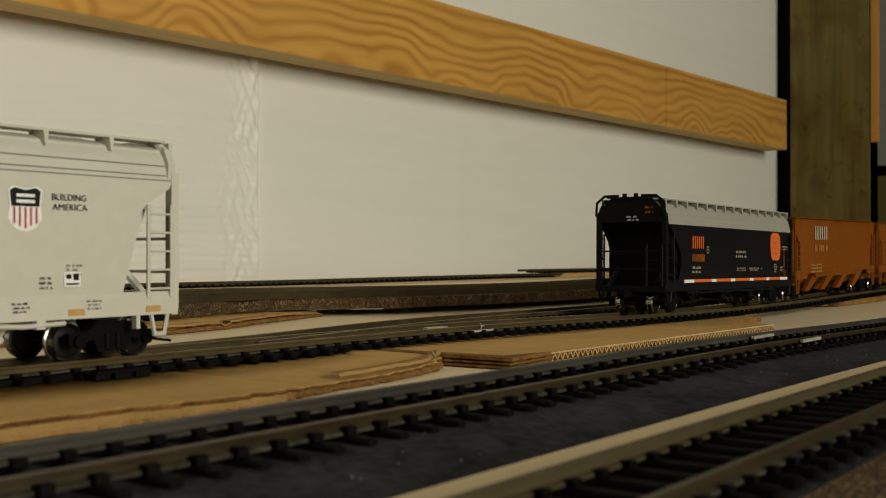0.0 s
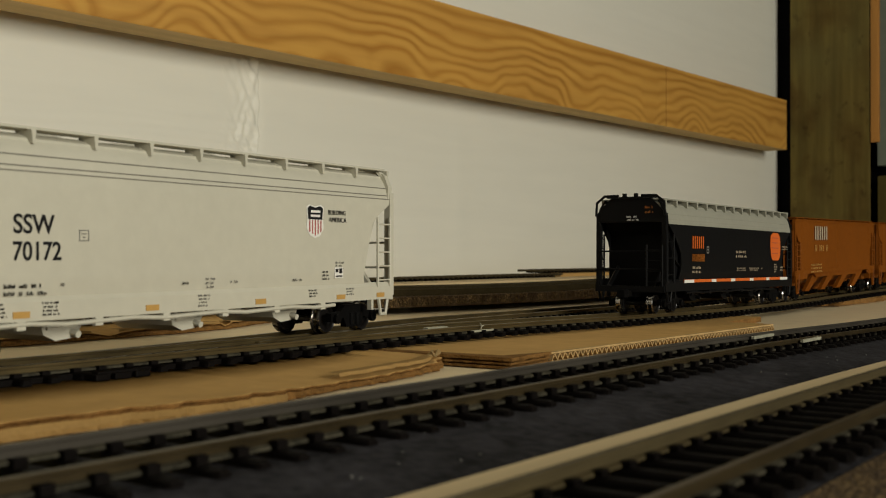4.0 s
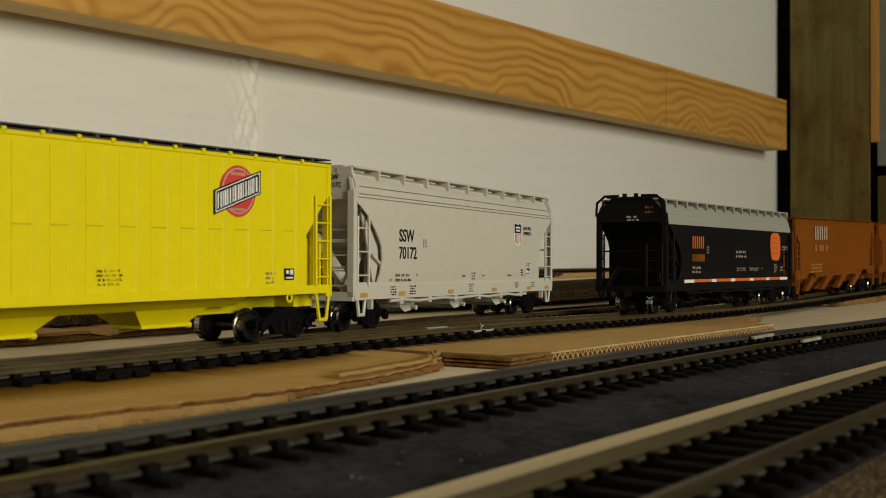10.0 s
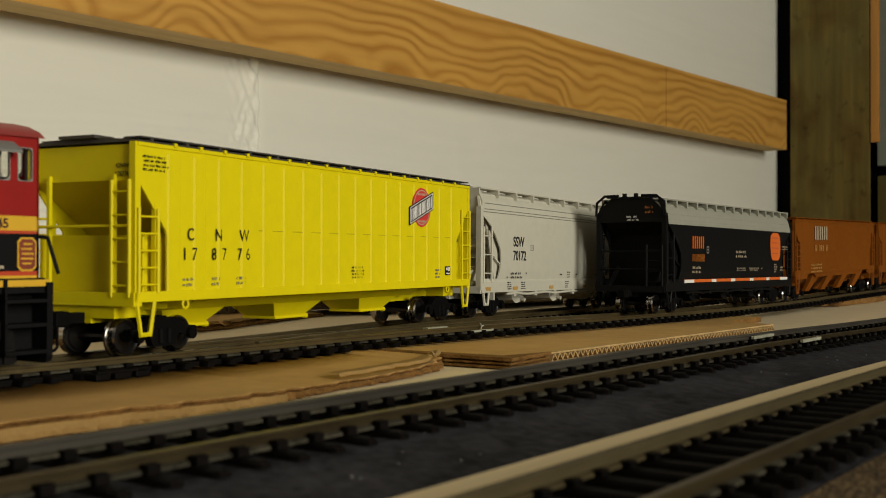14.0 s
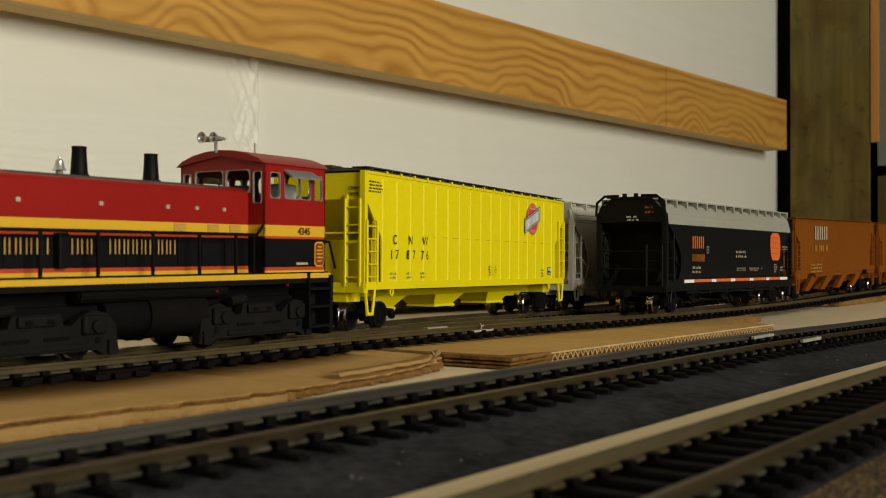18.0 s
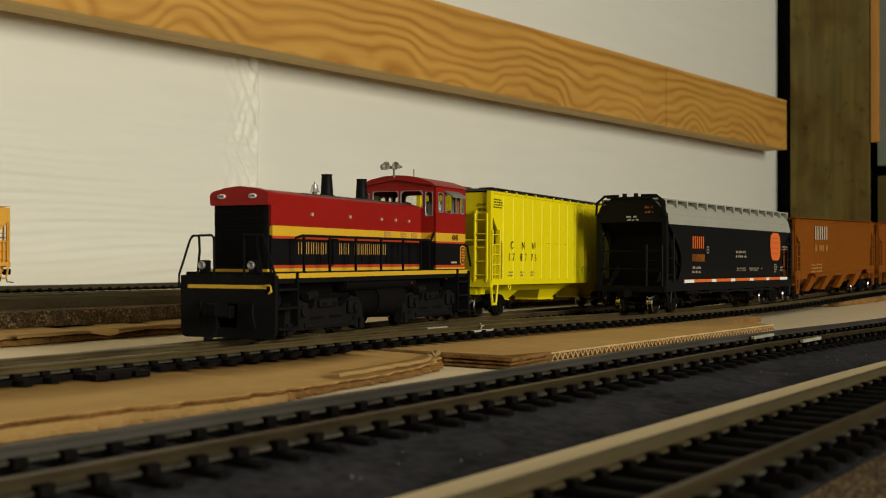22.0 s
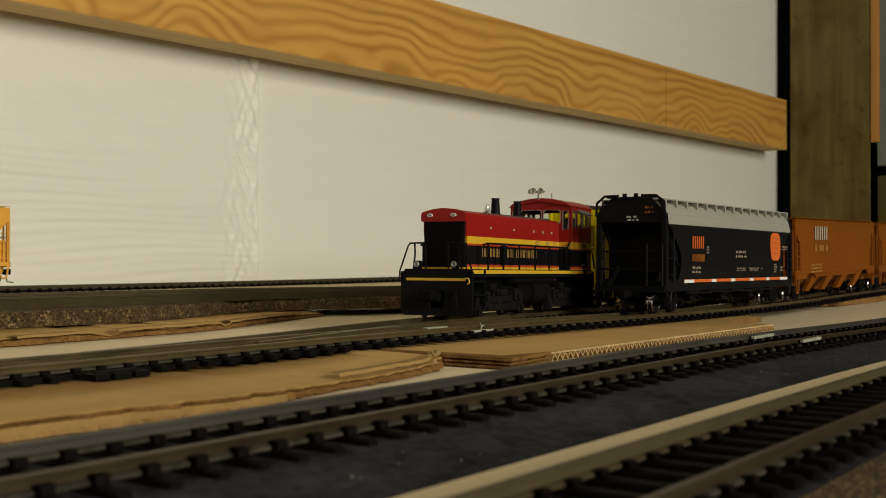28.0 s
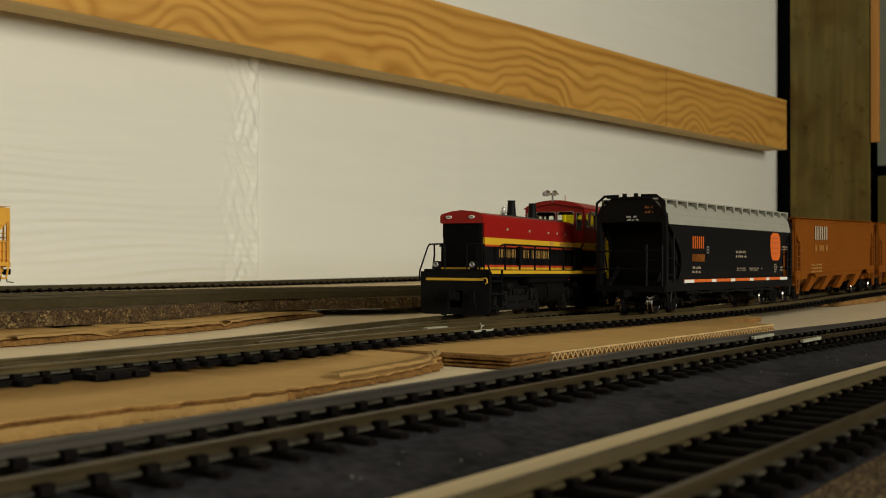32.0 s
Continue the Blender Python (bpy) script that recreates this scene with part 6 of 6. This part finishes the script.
    for y in (-0.008, 0.007):
        bm = bmesh.new()
        box(bm, C0 + 0.014, C0 + 0.022, y - 0.003, y + 0.003, 0.040, 0.0475, 0.001)
        P("cab_seat", bm, M["decal_grey"])
    for s in (-1, 1):
        bm = bmesh.new()
        prism(bm, [(0.1195, 0.0512), (0.1335, 0.0512), (0.1335, 0.0506), (0.1195, 0.0506)], min(s * 0.0165, s * 0.0200), max(s * 0.0165, s * 0.0200))
        for v in bm.verts:
            if abs(v.co.y) > 0.018:
                v.co.z -= 0.0022
        P("awning", bm, M["decal_grey"], label="grey sun awning over a cab window")
    lettering("4345", 0.1262 - o, 0.0319, 0.0021, -0.0167, M["decal_maroon"], loco, "cab_number", 1.0, bold=0.02)
    bm = bmesh.new()
    oct_ = [(-0.0020, 0.0026), (-0.0012, 0.0034), (0.0012, 0.0034), (0.0020, 0.0026), (0.0020, -0.0026), (0.0012, -0.0034), (-0.0012, -0.0034), (-0.0020, -0.0026)]
    prism(bm, [(0.1368 + a * 1.2, 0.0260 + b * 1.12) for a, b in oct_], -0.0167, -0.0165)
    em = P("cab_emblem", bm, G, label="small gold and red emblem")
    bm = bmesh.new()
    prism(bm, [(0.1368 + a * 1.02, 0.0260 + b * 1.0) for a, b in oct_], -0.0168, -0.0167)
    P("emblem_field", bm, M["emblem_red"], em)
    bm = bmesh.new()
    for k, (a, b) in enumerate(((0.0012, 0.0010), (0.0016, 0.0015), (0.0014, 0.0016), (0.0016, 0.0012), (0.0010, 0.0012))):
        box(bm, 0.1368 - a, 0.1368 + b, -0.0169, -0.0168, 0.0237 + k * 0.0011, 0.0241 + k * 0.0011)
    P("emblem_bars", bm, G, em)
    bm = bmesh.new()
    box(bm, 0.1255, 0.1310, -0.0167, -0.0165, 0.0228, 0.0235)
    P("builder_plate", bm, M["decal_pale"], label="small white plate")
    # stacks, bell, horns, antenna
    for x in (0.0578, 0.0826):
        bm = bmesh.new()
        lathe(bm, [(0.0027, 0.0452), (0.0027, 0.0464), (0.0022, 0.0466), (0.0018, 0.0530), (0.0020, 0.0536), (0.0015, 0.0536), (0.0013, 0.0500)], pose(x, 0, 0), 18)
        P("exhaust_pipe", bm, B, smooth=True)
    bm = bmesh.new()
    lathe(bm, [(0.0018, 0.0473), (0.0014, 0.0478), (0.0011, 0.0490), (0.0010, 0.0498), (0.0004, 0.0503), (0.0004, 0.0509)], pose(0.0534, 0.0022, 0), 16)
    bell = P("bell", bm, M["chrome"], label="bright silver bell", smooth=True)
    bm = bmesh.new()
    rod(bm, (0.0534, 0.0022, 0.0452), (0.0534, 0.0022, 0.0475), 0.0009, 10)
    box(bm, 0.0520, 0.0548, 0.0006, 0.0038, 0.0455, 0.0464, 0.0003)
    P("bell_stand", bm, M["decal_grey"], bell)
    bm = bmesh.new()
    for y, x, k in ((-0.0030, 0.1040, 1.0), (0.0006, 0.1030, 1.08), (0.0036, 0.1062, 0.80)):
        lathe(bm, [(0.0007, 0.0014), (0.0012 * k, 0.0002), (0.0016 * k, 0.0), (0.0014 * k, 0.0005), (0.0008, 0.0016), (0.0006, 0.0032), (0.0004, 0.0050)], pose(x, y, 0.0600, 0, 90, 0), 16)
    horn = P("air_horn", bm, M["chrome"], label="silver three-chime air horn", smooth=True)
    bm = bmesh.new()
    rod(bm, (0.1085, 0.0, 0.0560), (0.1085, 0.0, 0.0598), 0.0005)
    rod(bm, (0.1082, -0.0026, 0.0599), (0.1082, 0.0032, 0.0599), 0.0006)
    P("horn_stand", bm, M["decal_grey"], horn)
    bm = bmesh.new()
    rod(bm, (0.1260, 0.0, 0.0566), (0.1260, 0.0, 0.0604), 0.0004)
    P("antenna", bm, M["decal_pale"])
    # pilots with steps
    for x, e in ((0.0, 1), (0.1435, -1)):
        bm = bmesh.new()
        a, b = sorted((x, x + e * 0.0016))
        edge = [(0.0, 0.0010), (0.0150, 0.0010), (0.0163, 0.0015), (0.0168, 0.0028), (0.0170, 0.0196), (-0.0170, 0.0196), (-0.0168, 0.0028), (-0.0163, 0.0015), (-0.0150, 0.0010), (0.0, 0.0010)]
        slot = [(0.0, 0.0040), (-0.0036, 0.0040), (-0.0038, 0.0112), (0.0038, 0.0112), (0.0036, 0.0040), (0.0, 0.0040)]
        run_x(bm, edge + slot, a, b)
        P("pilot", bm, B, label="black pilot sheet")
        bm = bmesh.new()
        a, b = sorted((x - e * 0.0002, x))
        box(bm, a, b, -0.0140, 0.0142, 0.0157, 0.0168)
        P("pilot_stripe", bm, G, label="gold stripe across the pilot")
        for s in (-1, 1):
            bm = bmesh.new()
            a, b = sorted((x + e * 0.0016, x + e * 0.0125))
            for z in (0.0034, 0.0095, 0.0150):
                box(bm, a, b, s * 0.0110, s * 0.0172, z, z + 0.0008)
            box(bm, b - 0.0006 if e > 0 else a, b if e > 0 else a + 0.0006, s * 0.0110, s * 0.0172, 0.0034, 0.0206)
            box(bm, a, b, s * 0.0106, s * 0.0112, 0.0034, 0.0206)
            P("steps", bm, B)
            if e < 0:
                continue
            bm = bmesh.new()
            bars(bm, [(-0.0005, s * 0.0172, 0.0158), (-0.0005, s * 0.0172, 0.0196), (-0.0002, s * 0.0134, 0.0302), (0.0, s * 0.0126, 0.0314), (0.0004, s * 0.0060, 0.0316), (0.0008, s * 0.0054, 0.0308), (0.0010, s * 0.0054, 0.0196)], 0.00036)
            P("handrail", bm, B)
            bm = bmesh.new()
            bars(bm, [(0.0002, s * 0.0104, 0.0314), (0.0006, s * 0.0104, 0.0270), (0.0012, s * 0.0116, 0.0196)], 0.0004)
            P("rail_post", bm, B)
        bm = bmesh.new()
        a, b = sorted((x - e * 0.0024, x + e * 0.0090))
        box(bm, a, b, -0.0024, 0.0024, 0.0068, 0.0108, 0.0005)
        P("drawbar_box", bm, U)
        # added box behind the pilot slot, blocks the light through it
        bm = bmesh.new()
        a, b = sorted((x + e * 0.0050, x + e * 0.0110))
        box(bm, a, b, -0.0085, 0.0085, 0.0014, 0.0172, 0.0004)
        P("bolster", bm, U)
        for y in (-0.0098, 0.0088):
            bm = bmesh.new()
            bars(bm, [(x + e * 0.0002, y, 0.0118), (x - e * 0.0014, y - 0.0002, 0.0108), (x - e * 0.0020, y - 0.0006, 0.0075), (x - e * 0.0012, y - 0.0010, 0.0040)], 0.0004)
            P("brake_hose", bm, U)
        bm = bmesh.new()
        box(bm, min(x - e * 0.002, x - e * 0.0085), max(x - e * 0.002, x - e * 0.0085), -0.0020, 0.0020, 0.0075, 0.0115, 0.0006)
        bars(bm, [(x - e * 0.0060, 0, 0.0085), (x - e * 0.0054, -0.0002, 0.0050), (x - e * 0.0058, 0, 0.0026), (x - e * 0.0074, 0.0004, 0.0012), (x - e * 0.0098, 0.0008, 0.0014)], 0.0005)
        P("coupler", bm, U, label="black knuckle coupler with a wire trip pin")
    # long handrails on stanchions
    for s in (-1, 1):
        bm = bmesh.new()
        bars(bm, [(0.0140, s * 0.0150, 0.0309), (0.0165, s * 0.0158, 0.0316), (0.1085, s * 0.0158, 0.0316), (0.1112, s * 0.0160, 0.0345)], 0.00045)
        P("handrail", bm, B)
        for x in (0.0175, 0.0330, 0.0500, 0.0680, 0.0850, 0.0995, 0.1070):
            bm = bmesh.new()
            box(bm, x - 0.00038, x + 0.00038, s * 0.0155, s * 0.0161, 0.0198, 0.0318)
            P("stanchion", bm, B)
        bm = bmesh.new()
        bars(bm, [(0.1405, s * 0.0160, 0.0300), (0.1425, s * 0.0162, 0.0298), (0.1452, s * 0.0165, 0.0215)], 0.00045)
        P("handrail", bm, B)
    for x, z in ((0.0915, 0.0158), (0.1220, 0.0168)):
        bm = bmesh.new()
        lathe(bm, [(0.0002, 0.0), (0.0004, 0.0003), (0.0002, 0.0007)], pose(x, -0.0158, z, 90), 8)
        P("valve_knob", bm, M["red"], label="small red valve knob")
    bm = bmesh.new()
    bars(bm, [(-0.0004, -0.0134, 0.0166), (-0.0005, -0.0152, 0.0168), (-0.0006, -0.0158, 0.0164), (-0.0006, -0.0159, 0.0149), (-0.0006, -0.0150, 0.0144)], 0.0003)
    P("cut_lever_hook", bm, G, label="small gold hook at the stripe's end")
    # fuel tank and trucks
    bm = bmesh.new()
    tank = [(0.0140 * math.copysign(abs(math.cos(k * math.pi / 12)) ** 0.6, math.cos(k * math.pi / 12)), 0.0100 + 0.0062 * math.copysign(abs(math.sin(k * math.pi / 12)) ** 0.8, math.sin(k * math.pi / 12))) for k in range(24)]
    run_x(bm, tank, 0.0545, 0.0895)
    tank_ob = P("fuel_tank", bm, M["underframe"], smooth=True)
    bm = bmesh.new()
    run_x(bm, [(a * 1.05, 0.0100 + (b - 0.0100) * 1.06) for a, b in tank], 0.0690, 0.0900)
    P("tank_jacket", bm, M["tank"], tank_ob, "dull brown-black fuel tank jacket", True)
    bm = bmesh.new()
    box(bm, 0.0868, 0.0925, -0.0150, -0.0120, 0.0034, 0.0042, 0.0002)
    P("tank_step", bm, M["truck"], tank_ob)
    for y in (-0.0125, 0.0125):
        bm = bmesh.new()
        rod(bm, (0.046, y, 0.0160), (0.098, y, 0.0160), 0.0021, 12)
        rod(bm, (0.0455, y, 0.0160), (0.046, y, 0.0160), 0.0014, 12)
        P("air_reservoir", bm, M["tank"])
    for x in (0.0330, 0.1110):
        b = 0.0158
        bm = bmesh.new()
        box(bm, x - 0.0200, x + 0.0200, -0.0056, 0.0056, 0.0030, 0.0140, 0.0006)
        box(bm, x - 0.0235, x + 0.0235, -0.0105, 0.0105, 0.0095, 0.0135, 0.0006)
        P("gear_box", bm, U)
        for s in (-1, 1):
            bm = bmesh.new()
            y0, y1 = sorted((s * 0.0118, s * 0.0145))
            side = [(-0.0248, 0.0016), (-0.0238, 0.0088), (-0.0208, 0.0116), (-0.0166, 0.0124), (-0.0128, 0.0110), (-0.0100, 0.0088), (-0.0078, 0.0092), (-0.0068, 0.0120)]
            foot = [(0.0205, 0.0012), (0.0178, 0.0026), (-0.0178, 0.0026), (-0.0205, 0.0012)]
            prism(bm, [(x + u, v) for u, v in side] + [(x - u, v) for u, v in side[::-1]] + [(x + u, v) for u, v in foot], y0, y1)
            y = s * 0.0145
            tf = P("truck_frame", bm, M["truck"], label="dark grey cast truck side frame")
            def plate(name, x0, x1, z0, z1, out, material, bev=0.0003):
                bm = bmesh.new()
                box(bm, x + x0, x + x1, min(y, y + s * out), max(y, y + s * out), z0, z1, bev)
                P(name, bm, material, tf)
            for q in (-0.0164, 0.0164):
                plate("journal_box", q - 0.0036, q + 0.0036, 0.0066, 0.0112, 0.0014, M["truck"], 0.0007)
                bm = bmesh.new()
                rod(bm, (x + q, y, 0.0086), (x + q, y + s * 0.0022, 0.0086), 0.0015, 12)
                P("journal_cap", bm, M["truck"], tf)
                plate("brake_shoe", q * 1.36 - 0.0013, q * 1.36 + 0.0013, 0.0012, 0.0050, 0.0010, M["truck"])
                # flat black disc painted as the shade in a hole; the slots likewise
                bm = bmesh.new()
                rod(bm, (x + q * 1.10, y, 0.0050), (x + q * 1.10, y + s * 0.0002, 0.0050), 0.0009, 10)
                P("frame_hole", bm, M["dark"], tf)
            plate("spring_box", -0.0056, 0.0056, 0.0092, 0.0118, 0.0012, M["truck"], 0.0006)
            for q in (-0.0040, 0.0022):
                bm = bmesh.new()
                box(bm, x + q, x + q + 0.0020, min(y + s * 0.0012, y + s * 0.0014), max(y + s * 0.0012, y + s * 0.0014), 0.0097, 0.0108)
                P("frame_slot", bm, M["dark"], tf)
            plate("equalizer", -0.0135, 0.0135, 0.0032, 0.0046, 0.0007, M["truck"])
            for q in (-0.0095, 0.0020):
                plate("frame_slot", q, q + 0.0075, 0.0056, 0.0065, 0.0002, M["dark"], 0.0)
            bm = bmesh.new()
            rod(bm, (x - 0.0128, s * 0.0146, 0.0128), (x - 0.0068, s * 0.0146, 0.0134), 0.0014, 10)
            P("brake_cylinder", bm, M["truck"], tf)
        for q in (-b, b):
            w = new("wheelset", WHEELS)
            w.parent = loco
            w.location = (x + q - o, 0, 0.0048)
            AXLES.append((w, Vector((x + q - o, 0, 0.0048))))
    return loco


M["glass"] = bpy.data.materials.new("clear_glazing")
M["glass"].use_nodes = True
_g = M["glass"].node_tree.nodes["Principled BSDF"]
_g.inputs["Base Color"].default_value = (0.9, 0.9, 0.86, 1)
_g.inputs["Roughness"].default_value = 0.05
_g.inputs["Transmission Weight"].default_value = 1.0
_g.inputs["IOR"].default_value = 1.05

build_room()
build_wall()
build_bench()
grey_hopper = build_grey_hopper()
yellow_hopper = build_yellow_hopper()
locomotive = build_locomotive()
build_black_hopper()
build_orange_hoppers()
build_tracks()

# the way of the locomotive's nose along the route, every half second to 30 s
WAY = (-0.6383, -0.6256, -0.6122, -0.5987, -0.5853, -0.5715, -0.5577, -0.5442, -0.5309, -0.5175, -0.5042, -0.4908, -0.4770, -0.4628, -0.4484, -0.4350, -0.4216, -0.4078, -0.3941, -0.3808,
       -0.3679, -0.3546, -0.3412, -0.3277, -0.3141, -0.3006, -0.2869, -0.2728, -0.2586, -0.2446, -0.2313, -0.2181, -0.2049, -0.1918, -0.1784, -0.1650, -0.1514, -0.1376, -0.1235, -0.1092,
       -0.0950, -0.0812, -0.0677, -0.0541, -0.0401, -0.0263, -0.0127, 0.0005, 0.0135, 0.0270, 0.0406, 0.0540, 0.0660, 0.0776, 0.0890, 0.0995, 0.1077, 0.1155, 0.1222, 0.1257, 0.1257)


def way(t):
    k = min(t / 0.5, len(WAY) - 1.001)
    i = int(k)
    return WAY[i] + (k - i) * (WAY[i + 1] - WAY[i])


def motions():
    """The train rolls past, slows and stops."""
    for ob, mid, half in ((locomotive, 0.07175, 0.039), (yellow_hopper, 0.2607, 0.0808), (grey_hopper, 0.4664, 0.0733)):
        walk(ob, [(0.5 * i, on_line(route, way(0.5 * i) + mid, half)) for i in range(61)] + [(32.0, on_line(route, way(30.0) + mid, half))])
    for w, c in AXLES:
        walk(w, [(0.2 * i, Matrix.Translation(c) @ Matrix.Rotation((way(0.2 * i) - WAY[0]) / 0.0048, 4, "Y")) for i in range(151)] + [(32.0, Matrix.Translation(c) @ Matrix.Rotation((WAY[-1] - WAY[0]) / 0.0048, 4, "Y"))])


motions()
